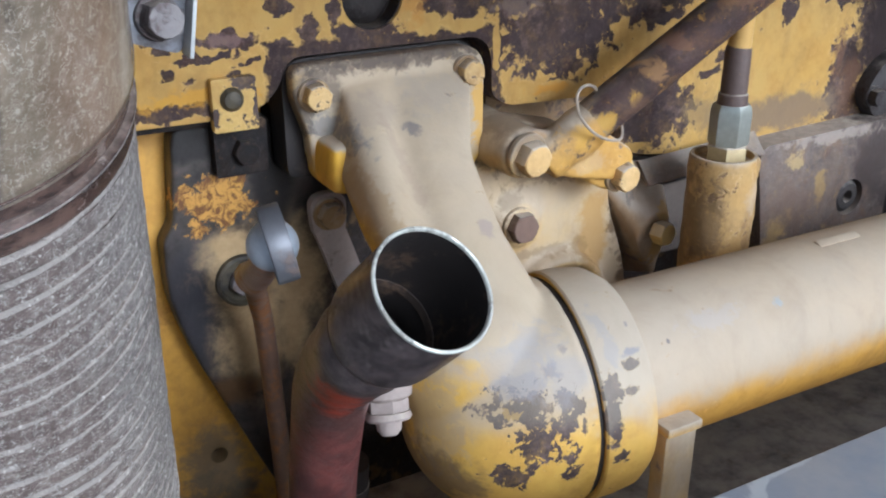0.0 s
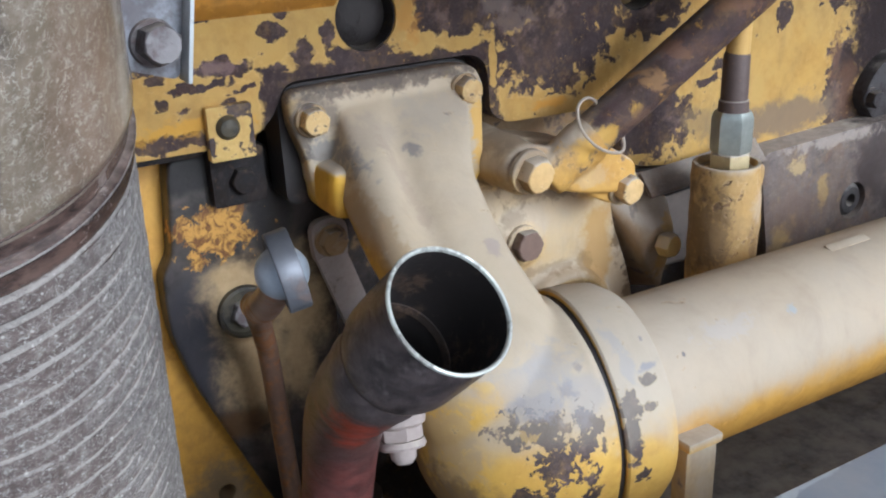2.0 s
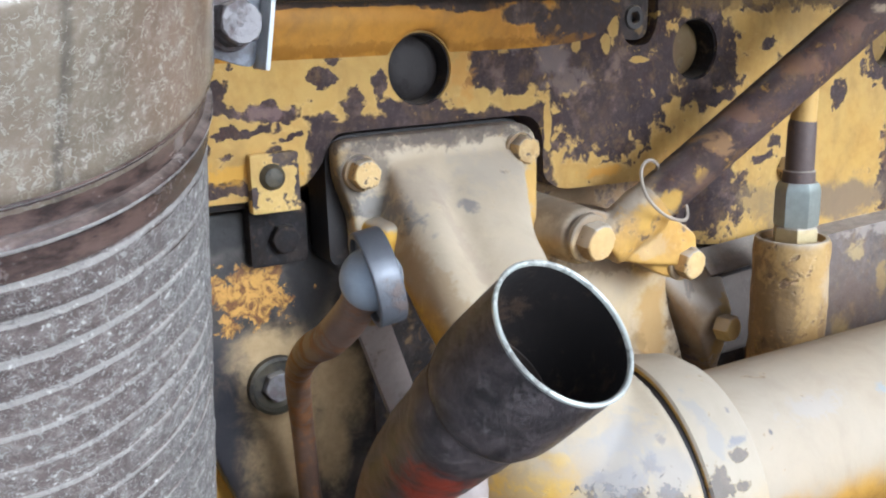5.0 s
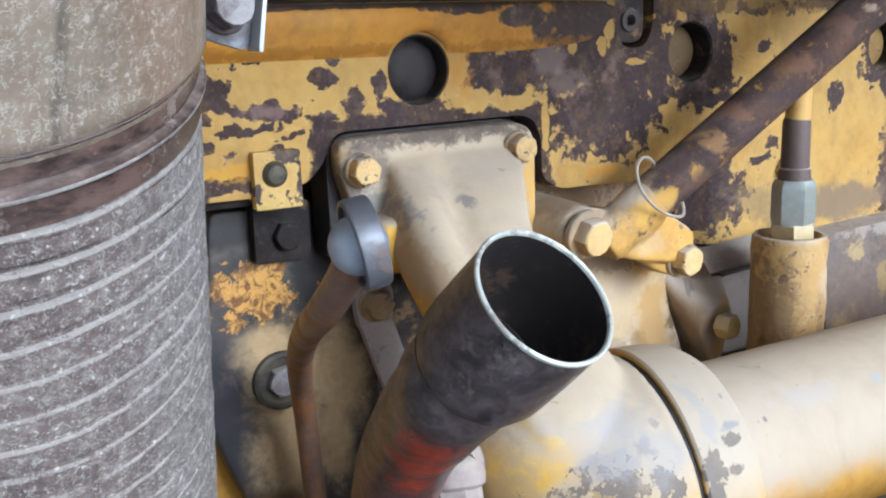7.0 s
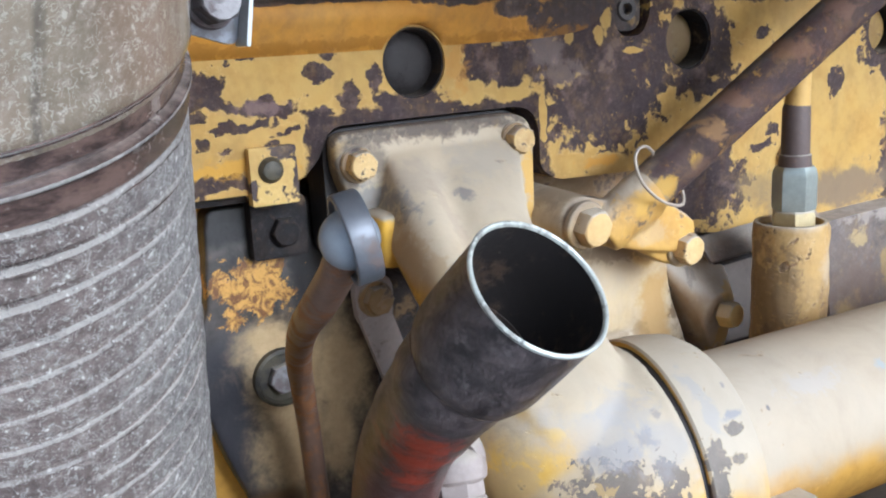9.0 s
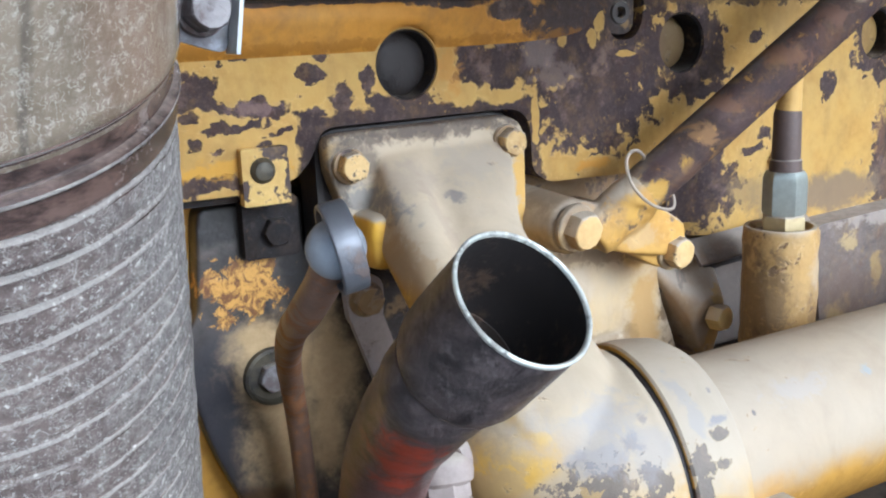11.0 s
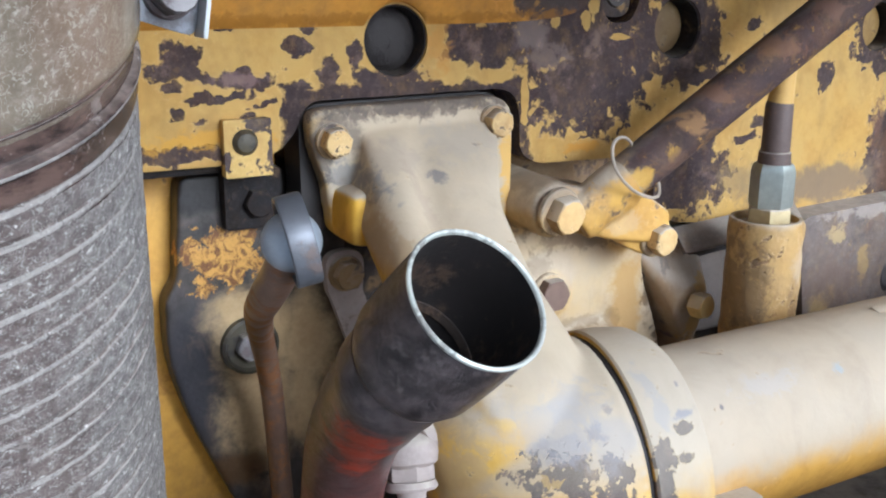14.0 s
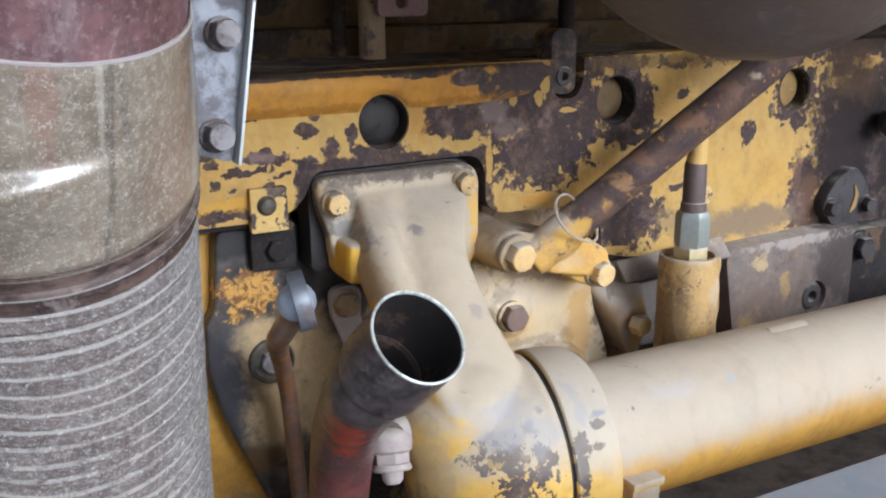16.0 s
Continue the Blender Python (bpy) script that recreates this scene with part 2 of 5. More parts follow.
KEPT_PAINT = [
    (0.4167, 1.4316, 0.0048, 0.0119), (0.4113, 1.4187, 0.0043, 0.0060), (0.3859, 1.4175, 0.0042, 0.0040), (0.4413, 1.4066, 0.0091, 0.0023),
    (0.3633, 1.3686, 0.0030, 0.0224), (0.3839, 1.3355, 0.0162, 0.0062), (0.4140, 1.3329, 0.0169, 0.0050), (0.3378, 1.3847, 0.0192, 0.0043),
    (0.3080, 1.3880, 0.0125, 0.0071), (0.7726, 1.4120, 0.0244, 0.0057), (0.8066, 1.4311, 0.0209, 0.0068), (0.5467, 1.4290, 0.0194, 0.0075),
    (0.1352, 1.3650, 0.0094, 0.0037), (0.1334, 1.3828, 0.0093, 0.0018), (0.4900, 1.2760, 0.0200, 0.0030)]
PLATE = worn_paint("chipped_yellow_plate", 0.02, 0.0, 0.05, [(x, z, 0.86 * w, 0.86 * h) for x, z, w, h in LEFT_CHIPS] + RIGHT_CHIPS, base=(0.53, 0.345, 0.110), spread=0.08, warp=0.020, bare=(0.060, 0.041, 0.041), keep=KEPT_PAINT, gloss=0.62, shine=0.22, haze=0.55,
    border_box=(0.2825, 1.3310, 0.0745, 0.043, 0.012), dark_right=0.738, crumble=2.5, chip_scale=30.0, smear=0.34, relief=0.8, tarnished=0.28, stains_and_shade=[
    # the last two spots of this row turn the plate's right end near-black
    (0.660, 1.283, 0.100, 0.020, (0.21, 0.155, 0.110), 0.85), (0.7204, 1.3300, 0.010, 0.030, (0.17, 0.095, 0.06), 0.65), (0.5583, 1.2945, 0.022, 0.016, (0.26, 0.185, 0.10), 0.6), (0.590, 1.292, 0.030, 0.024, (0.30, 0.21, 0.10), 0.5), (0.785, 1.35, 0.062, 0.13, (0.026, 0.017, 0.017), 0.94), (0.90, 1.36, 0.12, 0.16, (0.018, 0.013, 0.014), 0.96),
    (0.3642, 1.4108, 0.018, 0.0145, (0.34, 0.27, 0.25), 0.5), (0.3377, 1.4204, 0.0107, 0.0063, (0.36, 0.29, 0.26), 0.5), (0.3827, 1.3955, 0.0232, 0.0111, (0.34, 0.26, 0.23), 0.4), (0.1708, 1.3900, 0.0198, 0.0050, (0.30, 0.20, 0.19), 0.55),
    (0.300, 1.4030, 0.012, 0.018, (0.52, 0.26, 0.06), 0.6), (0.205, 1.352, 0.010, 0.02, OILY, 0.8), (0.412, 1.333, 0.020, 0.005, (0.56, 0.27, 0.04), 0.8), (0.15, 1.357, 0.04, 0.006, (0.60, 0.32, 0.04), 0.7), (0.740, 1.292, 0.020, 0.030, (0.16, 0.085, 0.05), 0.6), (0.56, 1.4430, 0.16, 0.0085, (0.19, 0.12, 0.05), 0.65), (0.79, 1.420, 0.06, 0.035, (0.10, 0.060, 0.030), 0.6), (0.600, 1.425, 0.030, 0.020, (0.36, 0.24, 0.10), 0.35)])
RIDGE = worn_paint("orange_rail_paint", 0.12, 0.0, 0.22, [(0.405, 1.435, 0.05, 0.02), (0.345, 1.440, 0.02, 0.008), (0.30, 1.446, 0.03, 0.005), (0.05, 1.4475, 0.4, 0.0025)], base=(0.62, 0.285, 0.032), smear=0.4, stains_and_shade=[(0.05, 1.4215, 0.6, 0.005, (0.34, 0.15, 0.015), 0.7), (0.18, 1.449, 0.30, 0.004, OILY, 0.85)])
# grime and staining, with brown shading painted down the neck's left side
NECK_STAINS_SHADE = [(0.250, 1.345, 0.030, 0.012, (0.37, 0.31, 0.255), 0.4), (0.305, 1.350, 0.040, 0.012, (0.40, 0.35, 0.30), 0.4), (0.226, 1.296, 0.008, 0.034, (0.34, 0.22, 0.10), 0.45), (0.254, 1.318, 0.006, 0.030, (0.36, 0.28, 0.21), 0.4), (0.226, 1.334, 0.013, 0.011, (0.19, 0.195, 0.21), 0.65), (0.212, 1.342, 0.010, 0.026, (0.10, 0.085, 0.075), 0.75), (0.342, 1.330, 0.007, 0.036, MUSTARD, 0.75), (0.28, 1.3690, 0.085, 0.0075, (0.145, 0.115, 0.095), 0.85), (0.222, 1.358, 0.019, 0.020, (0.15, 0.122, 0.10), 0.75), (0.2705, 1.3345, 0.0068, 0.0036, (0.20, 0.185, 0.19), 0.75), (0.282, 1.290, 0.006, 0.005, (0.34, 0.28, 0.26), 0.6)]
BULB_STAINS = [(0.2730, 1.2440, 0.020, 0.010, (0.33, 0.325, 0.335), 0.4), (0.2600, 1.2280, 0.018, 0.008, (0.27, 0.26, 0.275), 0.5), (0.2786, 1.2318, 0.007, 0.0045, (0.20, 0.20, 0.225), 0.6), (0.2902, 1.2389, 0.0030, 0.0022, (0.24, 0.22, 0.22), 0.6), (0.2530, 1.2300, 0.004, 0.003, (0.30, 0.26, 0.24), 0.6), (0.2571, 1.2359, 0.030, 0.016, (0.36, 0.345, 0.345), 0.5), (0.285, 1.228, 0.020, 0.014, (0.34, 0.33, 0.34), 0.45), (0.222, 1.205, 0.012, 0.040, (0.36, 0.29, 0.20), 0.5), (0.222, 1.160, 0.020, 0.030, (0.12, 0.085, 0.06), 0.7), (0.2371, 1.2390, 0.0075, 0.0040, (0.60, 0.42, 0.16), 0.6)]
CASTING = worn_paint("dusty_yellow_casting", 0.06, 0.60, 0.0, [
    (0.2586, 1.2170, 0.0167, 0.0087), (0.2780, 1.2059, 0.0080, 0.0067), (0.2469, 1.2113, 0.0055, 0.0048), (0.2491, 1.1779, 0.0082, 0.0076), (0.2822, 1.1743, 0.0064, 0.0042), (0.2825, 1.1879, 0.0042, 0.0049), (0.2627, 1.1973, 0.0105, 0.0095), (0.2839, 1.2164, 0.0070, 0.0073),
    (0.245, 1.3725, 0.050, 0.0045), (0.315, 1.3735, 0.040, 0.0045)], base=(0.62, 0.385, 0.075), chip_scale=66.0, dusty=[(0.285, 1.338, 0.110, 0.060)], crumble=4.4, warp=0.008, lumpy=0.9, patchy=0.35, dust_tint=(0.955, 0.935, 0.905), shine=0.25, gloss=0.6, smear=0.15, stains_and_shade=NECK_STAINS_SHADE + BULB_STAINS,
    clean=[(0.2440, 1.1880, 0.0160, 0.0180), (0.2660, 1.1830, 0.0400, 0.0260)])
LUGYELLOW = worn_paint("bright_lug_paint", 0.0, 0.34, 0.0, base=(0.72, 0.42, 0.04), smear=0.1, patchy=0.3, stains_and_shade=[(0.236, 1.327, 0.020, 0.006, (0.47, 0.42, 0.34), 0.75)])
GRIMYBOSS = worn_paint("grimy_grey_boss", 0.30, 0.34, 0.30, base=(0.32, 0.23, 0.135), bare=(0.13, 0.10, 0.085), chip_scale=40.0, smear=0.5)
SHOULDER = worn_paint("dusty_grey_shoulder", 0.22, 0.72, 0.08, base=(0.40, 0.31, 0.215), bare=(0.20, 0.165, 0.145), chip_scale=40.0, smear=0.35, patchy=0.6, dust_tint=(0.86, 0.82, 0.80), stains_and_shade=[(0.512, 1.226, 0.011, 0.011, (0.46, 0.29, 0.08), 0.75), (0.514, 1.190, 0.011, 0.016, (0.46, 0.27, 0.06), 0.75)])
PIPE = worn_paint("dusty_yellow_pipe", 0.02, 0.86, 0.0, base=(0.62, 0.34, 0.06), chip_scale=42.0, smear=0.18, patchy=0.7, dust_tint=(0.92, 0.915, 0.90), shine=0.25, gloss=0.6, stains_and_shade=[(0.4647, 1.2252, 0.0045, 0.0030, (0.34, 0.38, 0.42), 0.7), (0.3717, 1.2218, 0.0018, 0.0016, (0.16, 0.15, 0.16), 0.8), (0.410, 1.226, 0.030, 0.006, (0.44, 0.42, 0.42), 0.35)])
COLLAR = worn_paint("dusty_yellow_collar", 0.10, 0.72, 0.0, [(0.3077, 1.2044, 0.0050, 0.0189), (0.3105, 1.2190, 0.0057, 0.0075), (0.3269, 1.2286, 0.0067, 0.0028), (0.3226, 1.2168, 0.0042, 0.0025), (0.3138, 1.1777, 0.0050, 0.0040)], base=(0.62, 0.385, 0.075), chip_scale=60.0, crumble=2.6, smear=0.15, dust_tint=(0.94, 0.93, 0.91), stains_and_shade=[(0.3160, 1.2390, 0.0060, 0.0140, (0.33, 0.325, 0.34), 0.45), (0.3300, 1.2340, 0.0080, 0.0022, (0.24, 0.245, 0.28), 0.7), (0.3335, 1.2450, 0.0018, 0.0016, (0.22, 0.20, 0.22), 0.7)], clean=[(0.3165, 1.1800, 0.018, 0.022)])
LUG = worn_paint("worn_lug_paint", 0.14, 0.76, 0.04, base=(0.60, 0.41, 0.16), bare=(0.22, 0.17, 0.14), chip_scale=50.0, smear=0.4)
DUSTY = worn_paint("dusty_boss_paint", 0.06, 0.90, 0.03, base=(0.66, 0.48, 0.23), chip_scale=40.0, smear=0.22, patchy=0.6, dust_tint=(1.0, 0.94, 0.86), stains_and_shade=[
    # brown grime, plus shade painted along the right edge and under the strap
    (0.455, 1.215, 0.020, 0.05, (0.45, 0.25, 0.05), 0.7), (0.375, 1.285, 0.03, 0.012, (0.13, 0.095, 0.065), 0.7), (0.415, 1.185, 0.03, 0.02, (0.30, 0.21, 0.12), 0.4), (0.360, 1.222, 0.01, 0.04, (0.22, 0.14, 0.07), 0.6), (0.474, 1.222, 0.008, 0.030, (0.13, 0.080, 0.040), 0.8), (0.490, 1.180, 0.010, 0.030, (0.12, 0.072, 0.035), 0.75), (0.415, 1.268, 0.050, 0.010, (0.20, 0.14, 0.09), 0.6), (0.440, 1.195, 0.012, 0.02, (0.28, 0.17, 0.06), 0.6), (0.372, 1.252, 0.014, 0.010, (0.24, 0.18, 0.12), 0.5), (0.400, 1.206, 0.04, 0.005, (0.26, 0.18, 0.10), 0.5), (0.364, 1.314, 0.028, 0.018, (0.22, 0.17, 0.125), 0.75)])
# the tall dark spot paints the boss's shaded left side; the others are staining
BOSS = worn_paint("stained_boss_paint", 0.26, 0.52, 0.12, base=(0.47, 0.315, 0.130), bare=(0.24, 0.15, 0.075), chip_scale=60.0, smear=0.8, relief=1.2, lumpy=1.4, stains_and_shade=[(0.515, 1.205, 0.045, 0.030, (0.36, 0.215, 0.070), 0.6), (0.498, 1.235, 0.012, 0.05, (0.13, 0.085, 0.05), 0.65), (0.528, 1.220, 0.010, 0.016, (0.20, 0.12, 0.06), 0.55), (0.535, 1.255, 0.016, 0.02, (0.50, 0.40, 0.28), 0.6)])
SOCKET = worn_paint("yellow_socket_paint", 0.16, 0.44, 0.06, base=(0.57, 0.335, 0.080), bare=(0.12, 0.085, 0.075), chip_scale=38.0, smear=0.55, stains_and_shade=[(0.372, 1.320, 0.016, 0.014, (0.24, 0.18, 0.13), 0.75), (0.396, 1.312, 0.013, 0.009, MUSTARD, 0.6), (0.412, 1.290, 0.02, 0.010, (0.50, 0.41, 0.28), 0.35)])
# black grime; also paints the shaded edges of the round holes
SOOT_SHADE = worn_paint("black_grime_and_shade", 0.75, 0.05, 0.0, smear=0.12, tarnished=0.12, base=(0.085, 0.053, 0.030), bare=(0.014, 0.012, 0.013), haze=0.1, gloss=0.6, shine=0.2)
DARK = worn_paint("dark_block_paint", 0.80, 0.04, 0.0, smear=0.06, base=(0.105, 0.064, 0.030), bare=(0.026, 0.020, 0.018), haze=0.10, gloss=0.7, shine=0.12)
SUMPWALL = worn_paint("dark_brown_wall", 0.45, 0.0, 0.35, smear=0.5, base=(0.068, 0.041, 0.016), bare=(0.016, 0.012, 0.011), haze=0.1, tarnished=0.06, gloss=0.55, shine=0.2, chip_scale=18.0)
LIFTBOSS = worn_paint("worn_lifting_boss", 0.62, 0.08, 0.25, base=(0.24, 0.155, 0.070), bare=(0.050, 0.038, 0.036), chip_scale=34.0, smear=0.4)
PLUGTAN = worn_paint("tan_core_plug", 0.25, 0.10, 0.25, base=(0.16, 0.112, 0.052), bare=(0.055, 0.038, 0.028), chip_scale=50.0, smear=0.5)
PLUGMUSTARD = worn_paint("mustard_core_plug", 0.25, 0.05, 0.2, base=(0.36, 0.23, 0.07), bare=(0.10, 0.06, 0.03), chip_scale=60.0, smear=0.5)
LINEPAINT = worn_paint("yellow_line_paint", 0.16, 0.12, 0.05, base=(0.60, 0.39, 0.13), chip_scale=60.0, smear=0.3)
SKIRT = metal("dusty_grey_skirt", (0.098, 0.077, 0.064), 0.8, 0.0, 0.12, 0.36, (0.065, 0.050, 0.042), 0.8)
GREY = worn_paint("grey_worn_plate", 0.70, 0.30, 0.12, [(0.63, 1.21, 0.02, 0.03)], base=(0.36, 0.245, 0.115), bare=(0.140, 0.110, 0.096), chip_scale=16.0, smear=0.4, stains_and_shade=[
    # the second spot turns the housing's right end near-black
    (0.690, 1.215, 0.008, 0.03, (0.48, 0.31, 0.08), 0.5), (0.768, 1.235, 0.050, 0.06, (0.045, 0.032, 0.029), 0.88), (0.66, 1.20, 0.05, 0.03, (0.19, 0.115, 0.075), 0.4), (0.655, 1.245, 0.018, 0.010, (0.55, 0.40, 0.17), 0.6), (0.64, 1.18, 0.016, 0.02, (0.45, 0.30, 0.10), 0.5), (0.70, 1.262, 0.09, 0.007, (0.40, 0.34, 0.29), 0.6)])
BACK = worn_paint("yellow_back_plate", 0.03, 0.0, 0.08, base=(0.66, 0.36, 0.055), smear=0.32, stains_and_shade=[(0.150, 1.060, 0.035, 0.045, (0.19, 0.15, 0.10), 0.8), (0.118, 1.20, 0.03, 0.012, (0.30, 0.14, 0.03), 0.6), (0.135, 1.02, 0.05, 0.05, (0.16, 0.13, 0.09), 0.7)])
BOLT = worn_paint("painted_bolt", 0.34, 0.42, 0.10, base=(0.62, 0.44, 0.20), bare=(0.10, 0.075, 0.055), chip_scale=120.0, smear=0.5)
RUSTY = metal("rusty_brown_tube", (0.175, 0.105, 0.072), 0.42, 0.2, 0.22, 0.46, (0.26, 0.115, 0.042))
STEEL = metal("dusty_steel", (0.30, 0.29, 0.29), 0.42, 0.7, 0.15, 0.50, (0.13, 0.095, 0.090), 0.7)
STRAPBOLT = metal("dull_grey_bolt", (0.20, 0.185, 0.185), 0.5, 0.5, 0.08, 0.54, (0.10, 0.070, 0.066), 0.7)
FOLD = metal("bright_folded_edge", (0.56, 0.58, 0.58), 0.45, 0.5, 0.1, 0.30, (0.24, 0.22, 0.21))
ZINC = metal("bluish_zinc", (0.34, 0.37, 0.41), 0.48, 0.45, 0.12, 0.22, (0.20, 0.20, 0.24))
SILVER = metal("plated_nut", (0.52, 0.55, 0.50), 0.36, 0.8, 0.25, 0.2, (0.20, 0.17, 0.12))
BRASS = metal("brass_nut", (0.46, 0.37, 0.20), 0.50, 0.4, 0.55, 0.3, (0.25, 0.17, 0.08))
DARKBOLT = metal("oily_dark_bolt", (0.085, 0.075, 0.072), 0.5, 0.4, 0.25, 0.4, (0.035, 0.03, 0.03))
RIVET = metal("olive_grey_rivet", (0.085, 0.072, 0.048), 0.5, 0.2, 0.0, 0.45, (0.03, 0.025, 0.022))
CHALK = metal("dust_caked_fitting", (0.34, 0.285, 0.262), 0.85, 0.0, 0.28, 0.34, (0.22, 0.17, 0.15), 0.8)


def grimy_casting():
    """Oil-black casting with soft fans of tan dust and a flaking orange patch."""
    g = Nodes("grimy_pump_casting")
    fine, mid = g.noise(190, 6, 0.7), g.noise(38, 6, 0.65, 0.4)
    dark = g.mix(g.step(mid, 0.3, 0.7), (0.018, 0.015, 0.015), (0.095, 0.080, 0.070))
    blue = g.math("ADD", g.blobs([(0.140, 1.205, 0.020, 0.055)]), g.math("MULTIPLY_ADD", mid, 1.2, -0.6))
    dark = g.mix(g.math("MULTIPLY", g.step(blue, -0.2, 0.5), 0.8), dark, (0.032, 0.032, 0.041))
    loose = g.math("ADD", g.math("MULTIPLY_ADD", mid, 1.5, -0.75), g.math("MULTIPLY_ADD", fine, 0.4, -0.2))
    tan = g.math("ADD", g.blobs([(0.186, 1.228, 0.032, 0.028), (0.182, 1.180, 0.025, 0.046), (0.2128, 1.180, 0.013, 0.036), (0.2170, 1.216, 0.022, 0.042), (0.174, 1.244, 0.016, 0.016)]), loose)
    colour = g.mix(g.math("MULTIPLY", g.step(tan, -0.42, 0.50), 0.92), dark, g.mix(fine, (0.34, 0.225, 0.095), (0.58, 0.42, 0.225)))
    brown = g.math("ADD", g.blobs([(0.164, 1.136, 0.036, 0.014)]), loose)
    colour = g.mix(g.math("MULTIPLY", g.step(brown, -0.1, 0.5), 0.85), colour, (0.11, 0.058, 0.022))
    # black grime with shade painted in, below the plate edge and beside the flange
    jet = g.math("ADD", g.blobs([(0.203, 1.300, 0.016, 0.060), (0.150, 1.322, 0.040, 0.014), (0.195, 1.060, 0.030, 0.040)]), loose)
    colour = g.mix(g.math("MULTIPLY", g.step(jet, -0.15, 0.4), 0.92), colour, (0.012, 0.010, 0.010))
    flake = g.math("ADD", g.blobs([(0.1637, 1.2806, 0.028, 0.021)]), g.math("MULTIPLY_ADD", g.noise(75, 8, 0.72, 0.2), 3.8, -2.0))
    colour = g.mix(g.step(flake, -0.05, 0.08), colour, g.mix(g.step(g.noise(130, 6, 0.75, 0.8), 0.42, 0.58), (0.15, 0.062, 0.018), (0.56, 0.30, 0.06)))
    return g.finish(colour, g.math("MULTIPLY_ADD", g.step(tan, -0.2, 0.4), 0.35, 0.42), 0.0, g.math("ADD", fine, mid), 0.0009, 0.6)


GRIMY = grimy_casting()
CREAM = worn_paint("cream_bolt_paint", 0.22, 0.5, 0.10, base=(0.70, 0.50, 0.24), bare=(0.20, 0.13, 0.07), chip_scale=120.0, smear=0.45)


def painted_pipe():
    """Black scaly pipe with worn red paint lower down."""
    g = Nodes("sooty_red_pipe")
    fine, mid, scale = g.noise(260, 7, 0.78), g.noise(38, 5, 0.65), g.noise(95, 7, 0.75, 0.5)
    patchy = g.math("ADD", g.math("MULTIPLY_ADD", g.noise(120, 6, 0.75, 0.8), 2.6, -1.30), g.math("MULTIPLY_ADD", fine, 0.8, -0.4))
    red = None
    for spot, size in (((0.1335, 0.326, 1.2840), 0.018), ((0.1390, 0.342, 1.2710), 0.020), ((0.1450, 0.360, 1.2540), 0.014)):
        n = g.tree.nodes.new("ShaderNodeVectorMath")
        n.operation = "DISTANCE"
        g.link(g.pos, n.inputs[0])
        n.inputs[1].default_value = spot
        near = g.math("MULTIPLY_ADD", n.outputs["Value"], -1 / size, 1.0)
        red = near if red is None else g.math("MAXIMUM", red, near)
    red = g.math("ADD", red, patchy)
    dark = g.mix(g.step(scale, 0.35, 0.68), (0.024, 0.018, 0.019), (0.125, 0.096, 0.095))
    low = g.math("SUBTRACT", 1.0, g.step(g.math("ADD", g.z, g.math("MULTIPLY_ADD", mid, 0.05, -0.025)), 1.190, 1.290))
    dark = g.mix(g.math("MULTIPLY", low, 0.85), dark, g.mix(g.step(g.noise(55, 7, 0.75), 0.35, 0.65), (0.085, 0.026, 0.025), (0.27, 0.080, 0.068)))
    scuff = g.step(g.math("ADD", g.noise(150, 7, 0.8), g.math("MULTIPLY", mid, 0.3)), 0.70, 0.82)
    dark = g.mix(g.math("MULTIPLY", scuff, 0.5), dark, (0.25, 0.21, 0.205))
    colour = g.mix(g.math("MULTIPLY", g.step(red, 0.0, 0.9), 0.85), dark, (0.50, 0.062, 0.020))
    up = g.math("ADD", g.nz, g.math("MULTIPLY_ADD", mid, 0.9, -0.45))
    colour = g.mix(g.math("MULTIPLY", g.step(up, 0.35, 1.1), 0.25), colour, (0.26, 0.21, 0.19))
    return g.finish(colour, g.math("MULTIPLY_ADD", fine, 0.35, 0.18), 0.0, g.math("ADD", g.math("MULTIPLY", fine, 0.9), scale), 0.0016, 0.9, 0.25)


